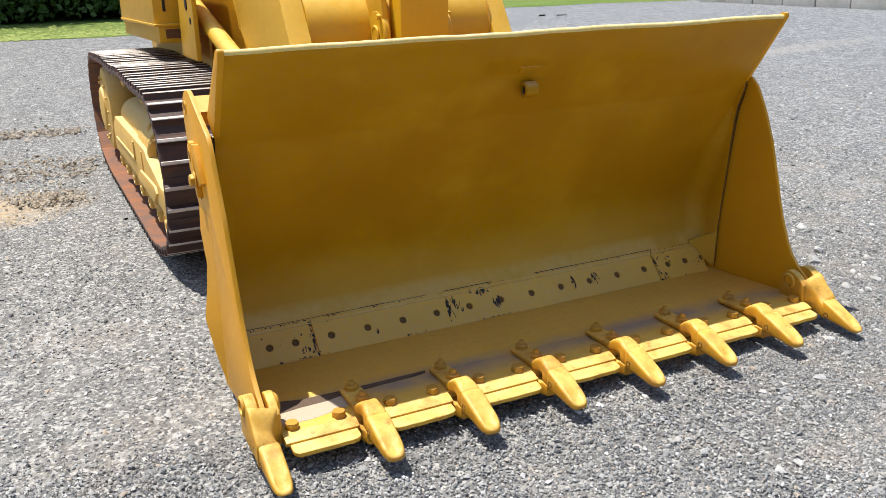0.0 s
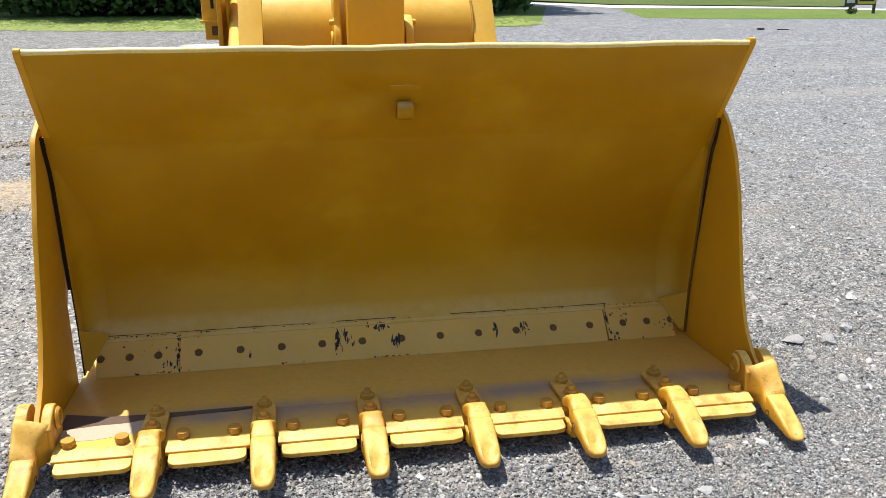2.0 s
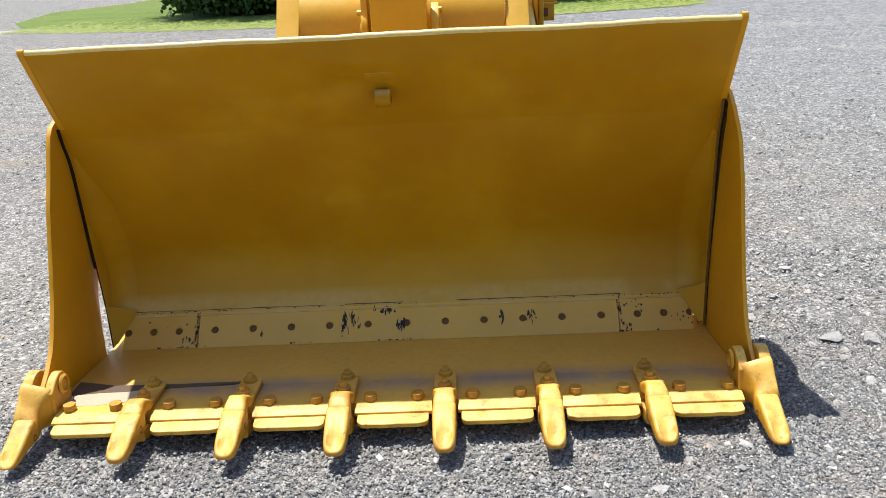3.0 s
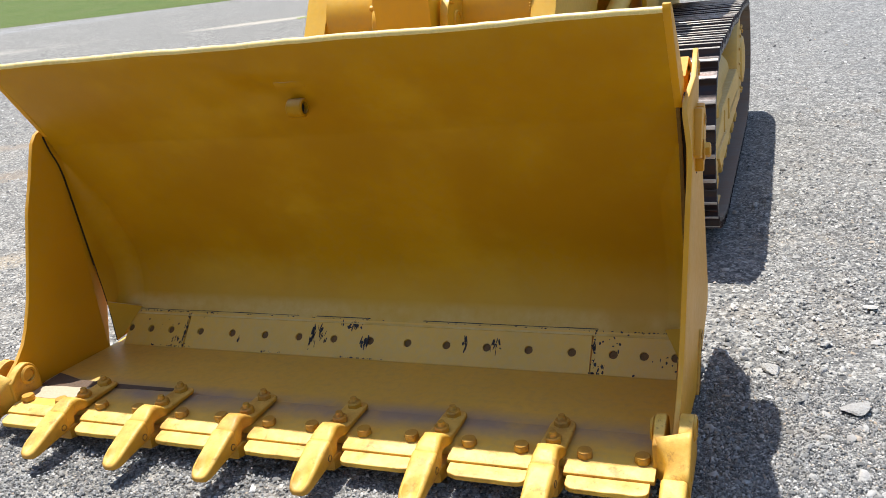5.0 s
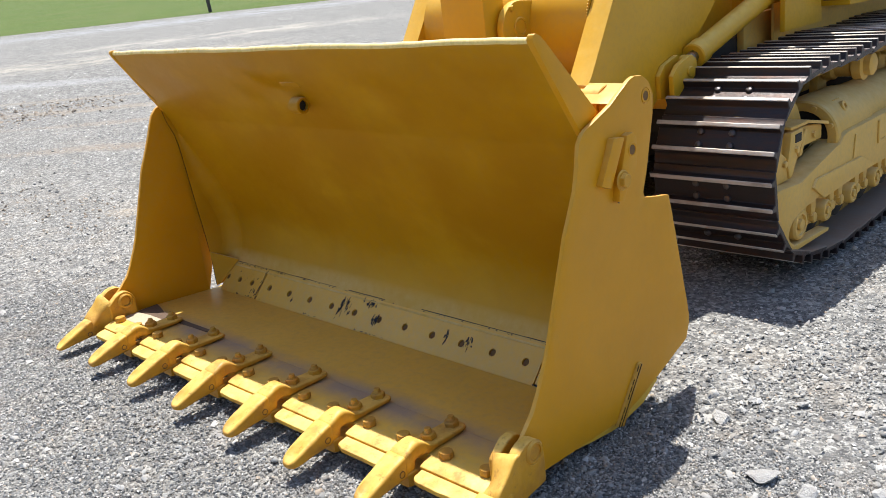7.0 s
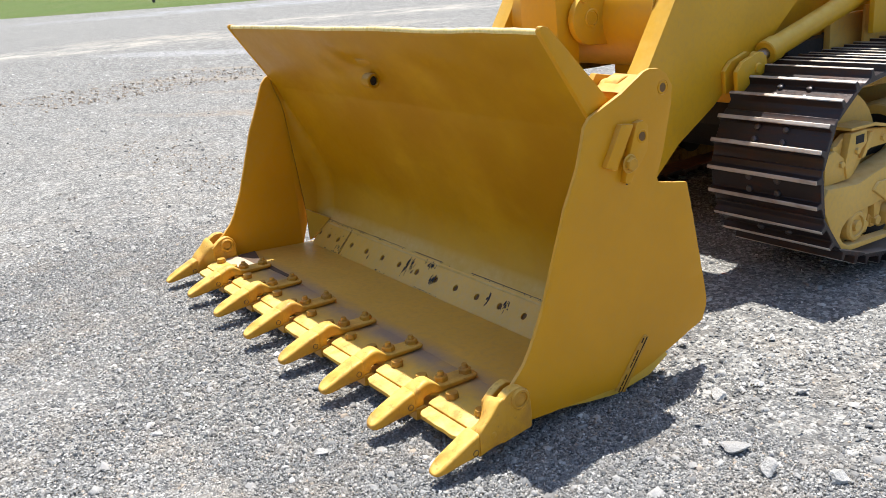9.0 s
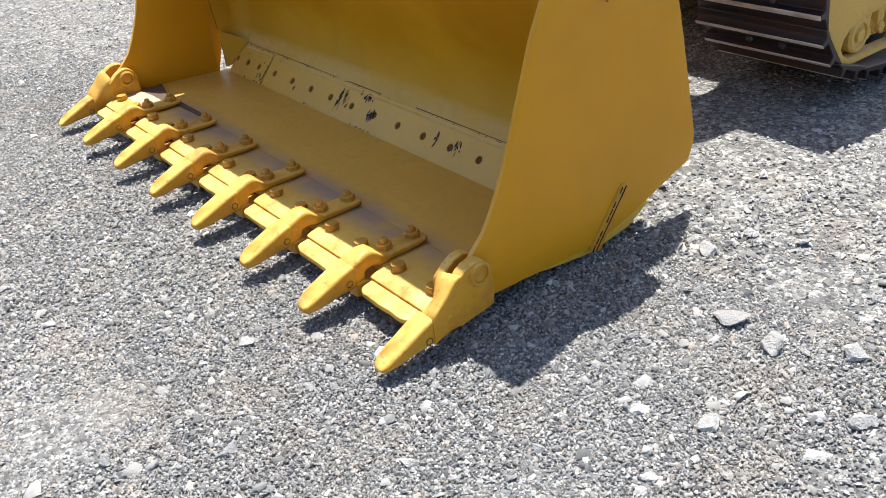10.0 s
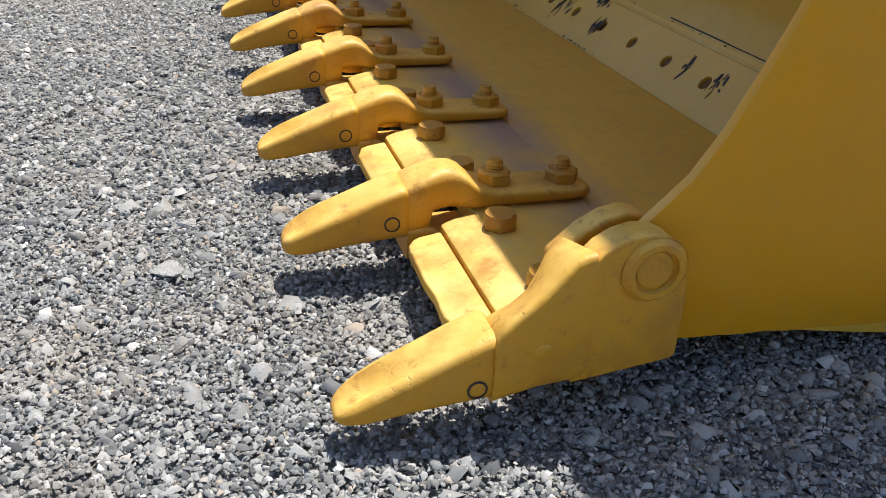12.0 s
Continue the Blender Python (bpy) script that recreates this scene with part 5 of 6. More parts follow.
    part("wedge_plate", prism([(2.025, 0.560), (2.06, 0.700), (2.19, 0.702), (2.20, 0.640), (2.13, 0.590), (2.085, 0.495), (2.05, 0.487)], s * 1.157, s * 1.196, 0.008), YELLOW_DUSTY, yoke)
    part("yoke_rib", prism([(2.19, 0.56), (2.25, 0.675), (2.28, 0.675), (2.22, 0.56)], s * 1.160, s * 1.180, 0.004), YELLOW_DUSTY, yoke)
    part("yoke_slot", prism([(2.10, 0.684), (2.10, 0.645), (2.165, 0.645), (2.165, 0.684)], s * 1.1955, s * 1.1985, 0), DARK, yoke)
    for y, z in ((2.005, 0.566), (1.965, 0.640), (2.11, 0.612), (2.39, 0.625)):
        part("yoke_bolt", hexagon(0.017, 0.014, 0, 0, Matrix.Translation((s * (1.196 if y > 2.06 and y < 2.2 else 1.185 if y < 2.2 and z < 0.6 else 1.160), y, z)) @ pose(0, 0, 0, 0, s * 90, 0)), YELLOW_DUSTY, yoke)
    if s > 0:
        part("roller_rail", prism([(1.975, 0.172), (2.03, 0.152), (2.42, 0.138), (2.42, 0.156), (2.03, 0.180)], s * 1.18, s * 1.2375, 0.004), YELLOW_DUSTY, side_guard)
    # bottom rollers with hubs, and the carrier rollers on top
    for i in range(7):
        y = 2.100 + i * 0.345
        z = 0.222
        roller = part("track_roller", wheel(y, z, 0.86, 1.15, [(0, 0), (0.085, 0), (0.115, 0.05), (0.115, 0.2), (0.088, 0.25), (0.088, 0.75), (0.115, 0.8), (0.115, 0.95), (0.085, 1), (0, 1)], s, 26), DARK, loader)
        big = 1.35 if i == 0 else 1.0
        part("roller_hub", wheel(y, z + (0.036 if i == 0 else 0.012), 1.14, 1.242 if i == 0 else 1.232, [(0, 0), *((r * big, f) for r, f in ((0.052, 0.0), (0.055, 0.2), (0.055, 0.80), (0.049, 0.90), (0.038, 0.91), (0.036, 0.80), (0.02, 0.78), (0.02, 0.95))), (0, 0.97)], s, 24), YELLOW_DUSTY, roller)
        part("roller_bracket", prism([(y - 0.05, 0.215), (y - 0.03, 0.165), (y + 0.20, 0.165), (y + 0.225, 0.215), (y + 0.225, 0.31), (y - 0.05, 0.31)], s * 1.13, s * 1.165, 0.008), YELLOW_DUSTY, roller)
        # stepped bolt heads of the collar between this roller and the next
        for d in (0.115, 0.230):
            if y + d < 4.2:
                bm = wheel(y + d, 0.228, 1.15, 1.208, [(0, 0), (0.040, 0.0), (0.041, 0.35), (0.034, 0.45), (0.034, 0.55), (0, 0.56)], s, 18)
                hexagon(0.027, 0.024, 0, 0, Matrix.Translation((s * 1.182, y + d, 0.228)) @ pose(0, 0, 0, 0, s * 90, 0), bm)
                part("collar_bolt", bm, YELLOW_DUSTY, roller)
                part("collar_web", prism([(y + d - 0.022, 0.238), (y + d - 0.034, 0.322), (y + d + 0.034, 0.322), (y + d + 0.022, 0.238)], s * 1.16, s * 1.196, 0.005), YELLOW_DUSTY, roller)
    for y in (3.27, 4.25):
        carrier = part("carrier_roller", wheel(y, 0.828, 0.86, 1.14, [(0, 0), (0.07, 0), (0.085, 0.05), (0.085, 0.25), (0.068, 0.3), (0.068, 0.6), (0.085, 0.65), (0.085, 0.82), (0.06, 0.85), (0.06, 0.97), (0.045, 1.0), (0, 1)], s, 26), YELLOW_DUSTY, loader)
        part("carrier_bracket", prism([(y - 0.09, 0.55), (y + 0.09, 0.55), (y + 0.05, 0.83), (y - 0.05, 0.83)], s * 0.81, s * 0.86, 0.01), YELLOW_DUSTY, carrier)
    # lift arm, deep box plate
    ARM = [(0.85, 0.30), (0.78, 0.40), (1.05, 0.72), (1.342, 1.069), (1.521, 1.35), (1.80, 1.80), (2.3, 2.15), (3.1, 2.25), (3.1, 1.95), (2.75, 1.62), (2.46, 1.27), (2.25, 1.10), (1.97, 0.945), (1.80, 0.82), (1.553, 0.68), (1.40, 0.55), (1.10, 0.34), (0.95, 0.28)]
    arm = part("lift_arm", prism(ARM, s * 0.515, s * 0.63, 0.008), YELLOW_BODY, loader)
    part("arm_seam", prism([(2.44, 1.27), (2.452, 1.27), (2.60, 1.60), (2.588, 1.60)], s * 0.629, s * 0.636, 0.002), YELLOW_BODY, arm)
    # weld bead where the cross tube meets the arm
    bm = bmesh.new()
    for k in range(130):
        a = 2 * math.pi * k / 130
        lathe([(0, -0.006), (0.0055, -0.003), (0.006, 0.002), (0, 0.006)], 6, Matrix.Translation((s * 0.5125, 1.76 + 0.262 * math.cos(a), 1.27 + 0.262 * math.sin(a))), bm)
    if s > 0:
        part("weld_bead", bm, YELLOW_BODY, arm)
    else:
        bm.free()
    # lift cylinder
    a, b = Vector((s * 0.684, 2.135, 1.045)), Vector((s * 0.715, 3.55, 1.435))
    way = (b - a).normalized()
    bm = rod(a, b, 0.054, 28, None, 0.008)
    rod(a - way * 0.015, a + way * 0.07, 0.062, 28, bm, 0.006)
    cyl = part("lift_cylinder", bm, YELLOW_BODY, loader)
    part("cylinder_rod", rod(a - way * 0.085, a, 0.030, 20), CHROME, cyl)
    bm = rod((s * 0.655, 2.055, 1.022), (s * 0.712, 2.055, 1.022), 0.036, 24, None, 0.006)
    rod((s * 0.63, 2.01, 0.985), (s * 0.735, 2.01, 0.985), 0.026, 20, bm, 0.004)
    part("rod_end", bm, YELLOW_BODY, cyl)
    for x in (0.630, 0.700):
        part("clevis_lug", prism([(1.86, 0.875), (1.85, 0.985), (1.90, 1.030), (2.02, 1.062), (2.075, 1.040), (2.085, 0.990), (2.05, 0.930), (1.96, 0.872)], s * x, s * (x + 0.026), 0.006), YELLOW_BODY, arm)
    # lever cheek and link of the tilt linkage
    if s > 0:
        # long link with a rounded front end, running back beneath the tube
        c = [(1.43 + 0.125 * math.cos(radians(a)), 1.275 + 0.125 * math.sin(radians(a))) for a in range(85, 276, 10)]
        bm = prism(c + [(1.62, 1.135), (1.62, 1.385)], 0.150, 0.190, 0.008)
    else:
        bm = rod((-0.150, 1.43, 1.285), (-0.185, 1.43, 1.285), 0.115, 34, None, 0.006)
        prism([(1.33, 1.24), (1.52, 1.20), (1.72, 1.75), (1.45, 1.95), (1.36, 1.50)], -0.152, -0.183, 0.006, bm=bm)
    lever = part("tilt_lever", bm, YELLOW_BODY, loader)
    part("pin_collar", tube((s * 0.184, 1.43, 1.28), (s * 0.196, 1.43, 1.28), 0.046, 0.034, 26, None, 0.004), YELLOW_BODY, lever)
    part("lever_pin", rod((s * 0.184, 1.43, 1.28), (s * 0.194, 1.43, 1.28), 0.033, 22, None, 0.002), YELLOW_BODY, lever)
    part("grease_cap", hexagon(0.014, 0.02, 0, 0, Matrix.Translation((s * 0.185, 1.37, 1.37)) @ pose(0, 0, 0, 0, s * 90, 0)), YELLOW_BODY, lever)
    # tower plate that carries the cylinder, and the lower side frame
    tower = part("tower_plate", prism([(2.85, 1.06), (2.85, 2.10), (3.20, 2.10), (3.35, 1.06)], s * 0.79, s * 0.82, 0.006), YELLOW_BODY, loader)
    part("fender_plate", prism([(2.95, 0.93), (2.95, 1.20), (5.4, 1.20), (5.4, 0.93)], s * 0.70, s * 0.715, 0.003), YELLOW_DUSTY, loader)
    part("tower_hole", rod((s * 0.818, 2.94, 1.30), (s * 0.824, 2.94, 1.30), 0.022, 16, None, 0.001), DARK, tower)
    part("tower_hole", rod((s * 0.818, 2.94, 1.62), (s * 0.824, 2.94, 1.62), 0.022, 16, None, 0.001), DARK, tower)
    part("tower_slot", prism([(3.0, 1.38), (3.03, 1.36), (3.06, 1.38), (3.06, 1.50), (3.03, 1.52), (3.0, 1.50)], s * 0.820, s * 0.826, 0.002), DARK, tower)
    part("side_frame", prism([(2.75, 0.62), (2.75, 1.16), (5.2, 1.16), (5.2, 0.62)], s * 0.60, s * 0.64, 0.008), YELLOW_DUSTY, loader)
    # side tank with its folded lower apron
    tank = part("side_tank", prism([(3.45, 1.24), (3.45, 2.1), (5.2, 2.1), (5.2, 1.19)], s * 0.66, s * 0.965, 0.02), YELLOW_BODY, loader)
    part("tank_apron", prism([(3.42, 1.135), (3.42, 1.255), (5.2, 1.215), (5.2, 1.09)], s * 0.78, s * 0.945, 0.006), ORANGE, tank)
    part("tank_lip", prism([(3.40, 1.245), (3.40, 1.262), (5.2, 1.222), (5.2, 1.205)], s * 0.68, s * 0.972, 0.003), YELLOW_BODY, tank)
    part("rust_panel", prism([(s * 0.80, 1.165), (s * 0.90, 1.165), (s * 0.90, 1.225), (s * 0.80, 1.225)], 3.412, 3.4205, 0, "y"), RUST, tank, "rusty plate at the foot of the tank")
    part("tank_slot", prism([(s * 0.88, 1.34), (s * 0.90, 1.34), (s * 0.90, 1.48), (s * 0.88, 1.48)], 3.4465, 3.4505, 0, "y"), DARK, tank)

# cross tube between the arms, tilt link in the middle
part("cross_tube", rod((-0.515, 1.76, 1.27), (0.515, 1.76, 1.27), 0.26, 48, None, 0.002), YELLOW_BODY, loader)
part("tilt_link", prism([(1.255, 0.85), (1.235, 1.75), (1.38, 1.75), (1.395, 0.85)], -0.128, 0.135, 0.008), ORANGE, loader)
part("front_shield", prism([(2.30, 0.74), (2.30, 1.62), (2.88, 1.75), (2.88, 0.72)], -0.512, 0.512, 0.01), YELLOW_BODY, loader)
# hull between the tracks: belly, radiator guard, hood
# belly coloured dark for the shade beneath the machine
part("belly_pan", prism([(2.55, 0.42), (2.35, 0.60), (2.45, 1.05), (5.3, 1.05), (5.3, 0.42)], -0.60, 0.60, 0.02), DARK, loader)
part("engine_hood", prism([(2.85, 1.05), (2.85, 2.2), (5.2, 2.25), (5.2, 1.05)], -0.50, 0.50, 0.03), YELLOW_BODY, loader)

# ---- loose stones that lie about ----
def lump(seed, size, flat):
    rnd = random.Random(seed)
    bm = bmesh.new()
    bmesh.ops.create_icosphere(bm, subdivisions=3, radius=1.0)
    planes = [(Vector((rnd.gauss(0, 1), rnd.gauss(0, 1), rnd.gauss(0, 1))).normalized(), rnd.uniform(0.38, 0.72)) for _ in range(13)]
    for v in bm.verts:
        for n, d in planes:
            over = v.co.dot(n) - d
            if over > 0:
                v.co -= n * over
        v.co *= 1 + 0.10 * noise.noise(v.co * 2.6 + Vector((seed, 0, 0))) + 0.05 * noise.noise(v.co * 7.0)
        v.co = Vector((v.co.x * size, v.co.y * size * rnd.uniform(0.66, 0.70), v.co.z * size * flat))
    return finish_mesh("stone", bm, 12)


LUMPS = [lump(40 + i, 1.5, 0.36 + 0.05 * (i % 4)) for i in range(7)]
rnd = random.Random(21)
BIG = [(1.803, 0.44, 0.055), (1.54, 0.706, 0.04), (1.561, 0.88, 0.03), (1.95, 0.408, 0.05), (0.068, -0.80, 0.028), (0.703, -0.565, 0.02), (1.236, -0.84, 0.028), (0.865, -0.598, 0.03), (2.02, 0.05, 0.035), (1.86, -0.02, 0.03), (2.12, 0.52, 0.04), (2.25, 0.30, 0.045), (1.72, 0.93, 0.03), (2.4, 0.9, 0.04), (1.9, 1.3, 0.035), (0.3, -1.0, 0.025), (-0.4, -0.95, 0.022), (1.05, -1.1, 0.028), (1.6, -0.55, 0.03), (1.78, -0.3, 0.025)]
for i, (x, y, r) in enumerate(BIG + [(rnd.uniform(-1.5, 3.2), rnd.uniform(-1.5, -0.55), rnd.uniform(0.010, 0.018)) for _ in range(40)] + [(rnd.uniform(1.5, 3.4), rnd.uniform(-0.8, 2.5), rnd.uniform(0.012, 0.022)) for _ in range(60)]):
    m = Matrix.Translation((x, y, -0.008 + r * 0.22)) @ pose(0, 0, 0, rnd.uniform(-8, 8), rnd.uniform(-8, 8), rnd.uniform(0, 360)) @ Matrix.Scale(r * 0.82, 4)
    lone("stone", LUMPS[i % 7], LUMP, "pale angular lump of limestone lying on the gravel", "stone", "loose stones in the yard", m=m)
m = Matrix.Translation((2.02, -0.60, 0.006)) @ pose(0, 0, 0, 0, 0, 12)
lone("wood_splinter", prism([(-0.055, -0.004), (-0.02, -0.007), (0.05, -0.003), (0.056, 0.003), (0.0, 0.006), (-0.05, 0.005)], -0.004, 0.005, 0.001, "z"), STRAW, "pale dry splinter of wood lying on gravel", "splinter", m=m)

# ---- beyond the yard ----
def strip(name, outline, z, material, label, category):
    bm = bmesh.new()
    bm.faces.new([bm.verts.new((x, y, z)) for x, y in outline])
    bmesh.ops.triangulate(bm, faces=bm.faces)
    return lone(name, bm, material, label, category, kind="structure")


strip("grass_verge", [(-16.5, 30.2), (-14.5, 26.6), (-11.3, 24.0), (-5.8, 21.4), (-3, 20.8), (0.3, 20.0), (3.2, 20.6), (6.3, 21.1), (7.3, 23.5), (9.8, 31.5), (9.0, 36), (-2, 60), (-20, 110), (-17.6, 44.5), (-18.8, 38.5)], -0.007, GRASS, "mown green grass at the edge of the yard", "grass")
strip("roadside_grass", [(10.9, 24.2), (14.6, 23.0), (17, 23.1), (20.6, 22.0), (60, 10), (60, 16), (24, 25.2), (20.7, 28.1), (18.4, 29.2), (12.3, 30.3)], -0.007, GRASS, "strip of green grass along the road", "grass")
strip("road", [(7, 40), (10.0, 34.5), (12.3, 30.6), (18.4, 29.4), (20.8, 28.3), (24, 25.4), (60, 16.2), (60, 17.6), (24.6, 26.6), (21.3, 29.6), (18.6, 30.9), (13.0, 33.0), (9.5, 40)], -0.003, ROADWAY, "pale road beyond the yard", "road")
strip("far_field", [(-2, 60), (6.5, 41), (9.6, 40.2), (13.1, 33.2), (18.7, 31.1), (21.3, 29.9), (22.7, 30.7), (272, 400), (-60, 400), (-60, 200)], 0.025, FIELD, "far green field beyond the road", "field")
side = bmesh.new()
near = [(-140, 2), (-81, 28), (-66, 40), (-57, 46), (-44, 50), (-36, 54)]
rows = [[side.verts.new((x * f - 0.0, y * f, -0.006 + 0.05 * (f - 1) * 60)) for x, y in near] for f in (1.0, 1.15, 1.4, 2.0, 4.0, 9.0)]
for p, q in zip(rows, rows[1:]):
    for k in range(5):
        side.faces.new((p[k], p[k + 1], q[k + 1], q[k]))
lone("side_field", side, FIELD, "open green field rising beside the yard", "field", kind="structure")


def tree(x, y, h, seed, leaf):
    r = random.Random(seed)
    t = thing("tree", (x, y, 0), "broadleaf tree with dark trunk and dense green crown", "tree", "trees along the yard")
    bm = bmesh.new()
    tips = []

    def limb(a, b, ra, rb):
        way = along(a, b)
        L = (Vector(b) - Vector(a)).length
        lathe([(ra, 0), ((ra + rb) / 2 * r.uniform(0.92, 1.08), L / 2), (rb, L)], 9, way, bm)

    base, fork = Vector((x, y, -0.1)), Vector((x + r.uniform(-0.4, 0.4), y + r.uniform(-0.4, 0.4), h * 0.32))
    w = h * 0.024
    limb(base, base + (fork - base) * 0.12, w * 1.5, w * 1.05)
    limb(base + (fork - base) * 0.12, fork, w * 1.05, w * 0.8)
    for k in range(6):
        a = k * 1.05 + r.uniform(-0.4, 0.4)
        e = fork + Vector((math.cos(a) * h * 0.19, math.sin(a) * h * 0.15, h * r.uniform(0.12, 0.42)))
        start = base + (fork - base) * r.uniform(0.55, 1.0)
        limb(start, e, w * 0.5, w * 0.2)
        tips.append(e)
        for _ in range(3):
            f = e + Vector((r.uniform(-1, 1), r.uniform(-1, 1), r.uniform(-0.5, 0.9))) * h * 0.12
            limb(e, f, w * 0.2, w * 0.06)
            tips.append(f)
    part("trunk", bm, BARK, t)
    g = np.random.default_rng(seed)
    n = 5200
    c = np.array([tips[i] for i in g.integers(0, len(tips), n)]) + g.normal(0, h * 0.065, (n, 3))
    part("crown", leaves("crown", g, c, h * 0.012), leaf, t)


def leaves(name, g, c, size):
    n = len(c)
    q = np.array([[-1, -0.6, 0], [0.2, -0.75, 0.25], [1, 0, 0], [0.1, 0.7, 0.2], [-0.9, 0.5, 0.1]])
    a = g.normal(0, 1, (n, 3))
    a /= np.linalg.norm(a, axis=1)[:, None]
    b = np.cross(a, g.normal(0, 1, (n, 3)))
    b /= np.linalg.norm(b, axis=1)[:, None]
    d = np.cross(a, b)
    s = size * (0.6 + 0.9 * g.random(n))[:, None]
    v = c[:, None] + (q[None, :, 0:1] * a[:, None] + q[None, :, 1:2] * b[:, None] + q[None, :, 2:3] * d[:, None]) * s[:, None]
    return leaf_mesh(name, v)


def leaf_mesh(name, v):
    me = bpy.data.meshes.new(name)
    n = len(v)
    me.vertices.add(n * 5)
    me.vertices.foreach_set("co", v.astype(np.float32).ravel())
    me.loops.add(n * 5)
    me.loops.foreach_set("vertex_index", np.arange(n * 5, dtype=np.int32))
    me.polygons.add(n)
    me.polygons.foreach_set("loop_start", np.arange(0, n * 5, 5, dtype=np.int32))
    me.update(calc_edges=True)
    return me


r = random.Random(9)
for i in range(11):
    x = -9.3 + i * 1.55 + r.uniform(-0.5, 0.5)
    tree(x, 29.4 + r.uniform(-0.6, 2.6), r.uniform(7, 11), 100 + i, LEAF)
g = np.random.default_rng(4)
n = 34000
px = g.uniform(-9.8, 8, n)
c = np.stack([px, 28.0 + np.abs(g.normal(0, 1.3, n)) - 1.2, np.abs(g.normal(0, 1.3, n)) + 0.05 + 1.4 * g.random(n)], -1)
lone("undergrowth", leaves("undergrowth", g, c, 0.095), LEAF, "dense dark green undergrowth beneath the trees", "bushes", kind="stuff")
n = 16000
px = g.uniform(-10.5, 9, n)
c = np.stack([px, 33.0 + g.normal(0, 1.0, n), g.uniform(0, 7, n)], -1)
lone("far_thicket", leaves("far_thicket", g, c, 0.30), LEAF, "dark wood behind the trees", "woods", kind="stuff")

# shrubs in the field and by the house
for k, (x, y, z, rad, n) in enumerate(((21.6, 36.6, 0.0, 0.5, 1600), (20.6, 37.0, 0.0, 0.35, 1100), (19.2, 38.9, 0.0, 0.35, 900), (17.9, 39.4, 0.0, 0.3, 900), (18.95, 25.36, 0.0, 0.16, 500), (110.8, 134, -6.0, 2.4, 6000))):
    d = g.normal(0, 1, (n, 3))
    d *= (rad * g.random(n) ** 0.4 / np.linalg.norm(d, axis=1))[:, None]
    c = np.array([x, y, z + rad * 0.6]) + d * (1.4, 1.0, 0.75)
    lone("shrub", leaves("shrub", g, c, rad * 0.09), LEAF_LIGHT, "leafy green shrub standing in the field", "shrub", "shrubs in the field")

# tufts along the verge
n = 4500
px = g.uniform(-14, 7, n)
edge_y = 20.2 + np.where(px < 0, 0.021 * px**2, 0.028 * px**2) + g.gamma(1.3, 1.2, n)
h = 0.01 + 0.03 * g.random(n)
a = g.uniform(0, 6.28, n)
dx, dy = np.cos(a) * 0.06, np.sin(a) * 0.06
v = np.stack([np.stack([px - dx, edge_y - 0.03, 0 * px], -1), np.stack([px + dx, edge_y - 0.03 + 0.3 * dy, 0 * px], -1), np.stack([px + g.normal(0, 0.06, n), edge_y + 0.11, h], -1)], 1)
me = instances("grass_tufts", n, v, [[0, 1, 2]], BLADES)
lone("grass_tufts", me, BLADES, "taller tufts of grass along the verge", "grass", kind="stuff")

# concrete block wall at the side of the yard
wall = thing("block_wall", (20.3, 15, 0), "pale stained concrete block wall at the side of the yard", "wall")
random.seed(5)
for k in range(10):
    y0 = 9.0 + k * 1.24
    part("block", box(19.95 + random.uniform(-0.03, 0.03), 20.6, y0 + 0.015, y0 + 1.225, -0.02, 0.53 + random.uniform(-0.015, 0.015), 0.015), CONCRETE, wall)

# roadside sign
sign = thing("road_sign", (19.85, 25.500, 0), "roadside sign with yellow and white boards on posts", "sign")
part("post", box(18.97, 19.05, 25.500, 25.580, 0, 0.95, 0.005), POSTWOOD, sign)
part("post", box(19.87, 19.95, 25.500, 25.580, 0, 0.95, 0.005), POSTWOOD, sign)
yb = part("yellow_board", box(19.20, 19.87, 25.440, 25.480, 0.33, 0.86, 0.005), SIGN_YELLOW, sign)
for row, (a, b) in enumerate(((19.30, 19.77), (19.37, 19.67), (19.40, 19.63), (19.25, 19.81))):
    part("print_bar", box(a, b, 25.432, 25.439, 0.74 - row * 0.11, 0.79 - row * 0.11, 0), BLACK, yb)
part("board_frame", box(19.15, 19.92, 25.482, 25.50, 0.29, 0.91, 0.004), POSTWOOD, sign)
wb = part("letter_board", box(18.72, 19.12, 25.440, 25.480, 0.24, 1.0, 0.005), POSTWOOD, sign)
for row in range(4):
    part("print_bar", box(18.77, 19.07, 25.432, 25.439, 0.84 - row * 0.16, 0.95 - row * 0.16, 0), WHITE, wb)

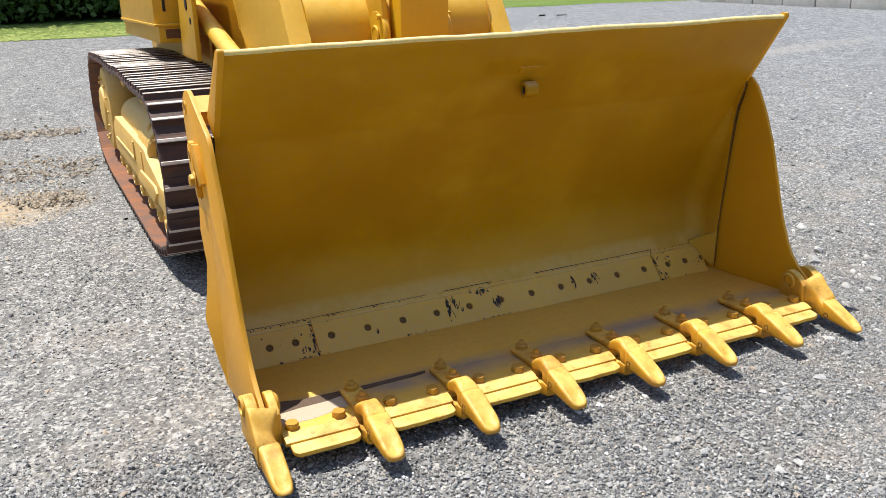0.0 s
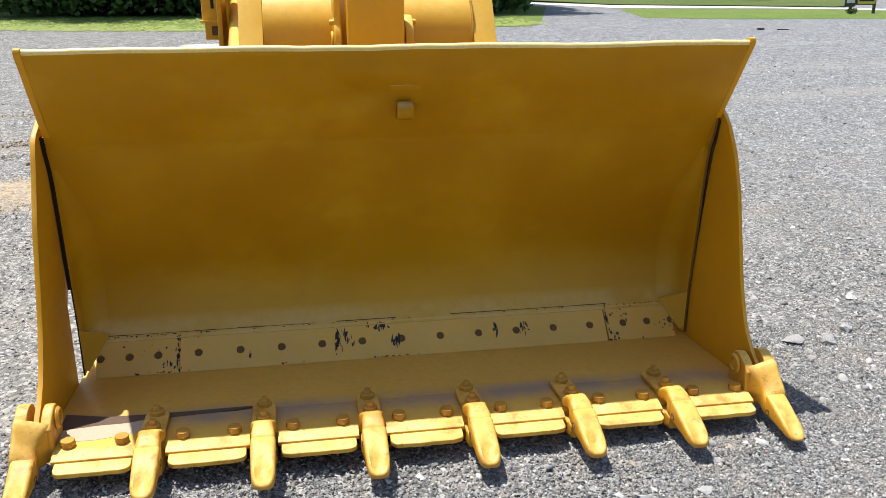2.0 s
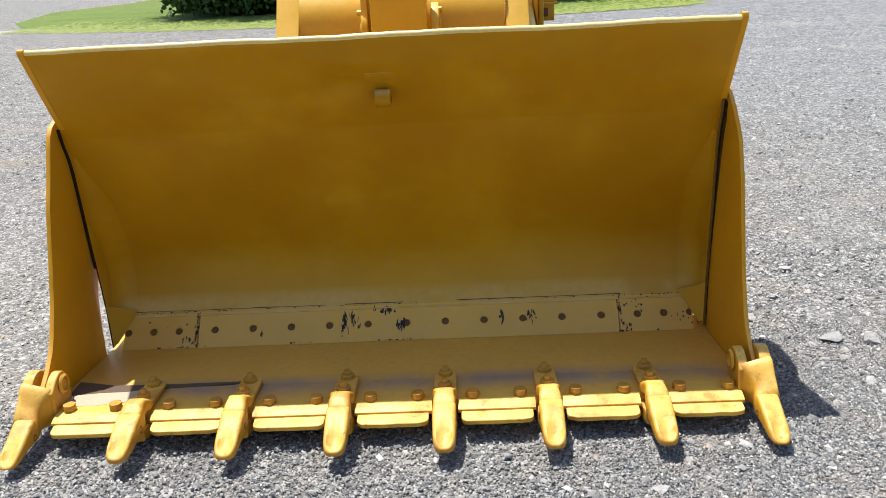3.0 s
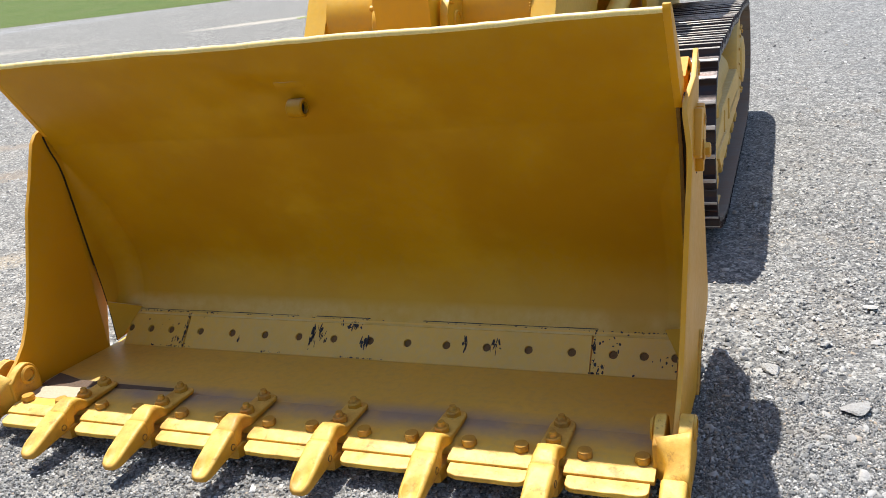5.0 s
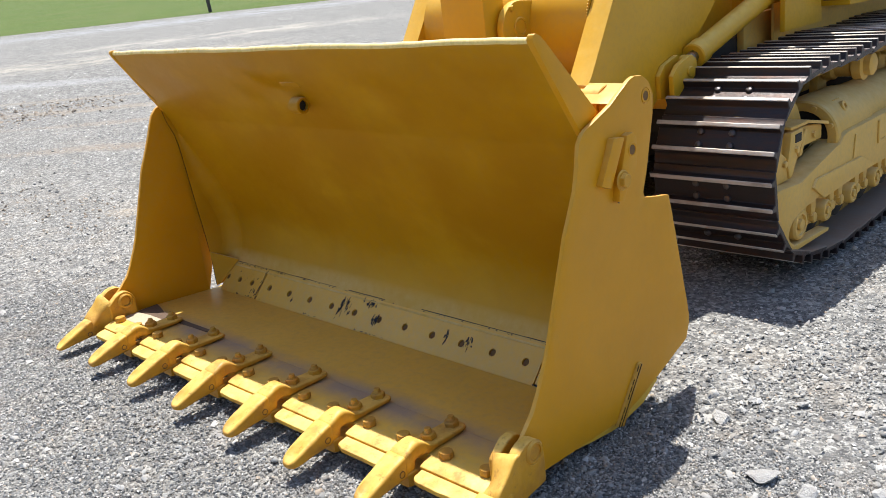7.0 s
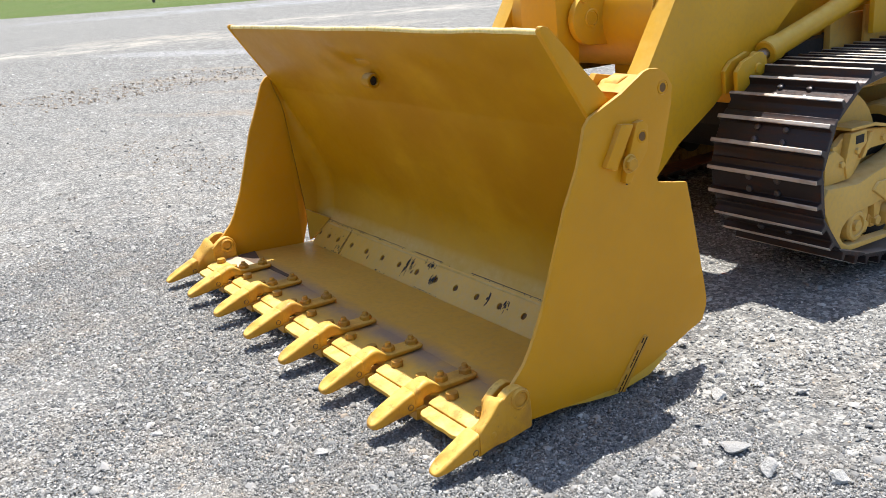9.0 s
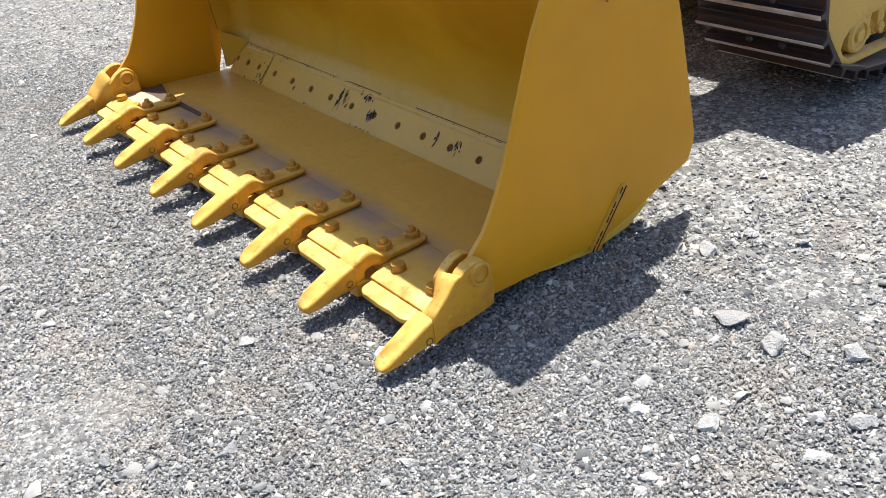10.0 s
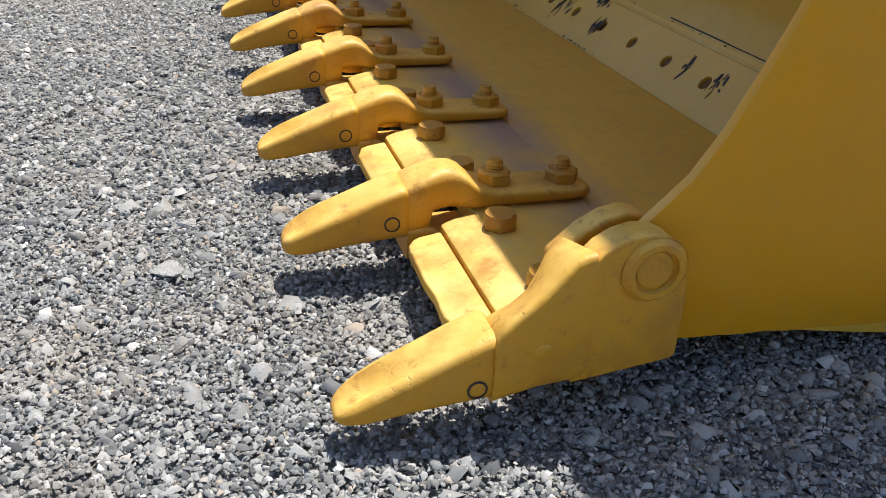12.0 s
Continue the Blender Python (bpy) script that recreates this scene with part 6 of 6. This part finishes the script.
# house and shed on the lower land beyond the road
house = thing("house", (130, 173, -8.9), "small grey house with white window and faded red roof", "house")
part("wall", box(126.8, 134.5, 170.5, 177, -10.2, -4.9, 0.02), SIDING, house)
part("roof", prism([(169.9, -5.0), (173.7, -3.0), (177.6, -5.0), (177.6, -4.8), (173.7, -2.8), (169.9, -4.8)], 126.2, 135.1, 0.01), ROOFING, house)
wf = part("window", box(127.6, 128.6, 170.42, 170.5, -6.4, -5.3, 0.01), WHITE, house)
part("pane", box(127.7, 128.05, 170.405, 170.42, -6.3, -5.4, 0), GLASS_DARK, wf)
part("pane", box(128.15, 128.5, 170.405, 170.42, -6.3, -5.4, 0), GLASS_DARK, wf)
shed = thing("shed", (138, 150, -9), "dark metal-clad shed beyond the road", "shed")
part("wall", box(129.5, 150, 140, 152, -12, -2.0, 0.02), SHED, shed)
for k in range(26):
    part("seam", box(129.44, 129.5, 140.2 + k * 0.45, 140.26 + k * 0.45, -12, -2.0, 0), SHED, shed)
part("roof", prism([(139.5, -2.0), (146, 0.5), (152.5, -2.0)], 129.0, 150.5, 0.01), SHED, shed)

# lone post in the side field
lone("fence_post", rod((-66.5, 41, -0.05), (-66.9, 41, 3.2), 0.16, 10), POSTWOOD, "dark weathered post standing in the grass", "post")
lone("fence_post", rod((-96.6, 29.8, -0.1), (-96.8, 29.8, 4.2), 0.17, 10), POSTWOOD, "dark weathered post at the edge of the field", "post")
bm = bmesh.new()
bmesh.ops.create_icosphere(bm, subdivisions=2, radius=0.45)
for v in bm.verts:
    v.co = Vector((v.co.x * 1.6, v.co.y, v.co.z * 0.8 + 0.25)) * (1 + 0.5 * noise.noise(v.co * 4))
lone("boulder", bm, BARK, "dark boulder at the edge of the field", "boulder", m=Matrix.Translation((-53, 47, 0)), angle=20)
# scrap lying on the yard
lone("pipe", rod((12.32, 18.72, 0.006), (12.58, 18.62, 0.006), 0.014, 10), DARK, "dark length of pipe lying on the gravel", "pipe")
lone("scrap_iron", prism([(11.82, 18.87), (11.90, 18.80), (12.03, 18.86), (12.0, 18.93), (11.88, 18.97)], -0.01, 0.03, 0.008, "z"), DARK, "dark lump of scrap iron lying on the gravel", "scrap")
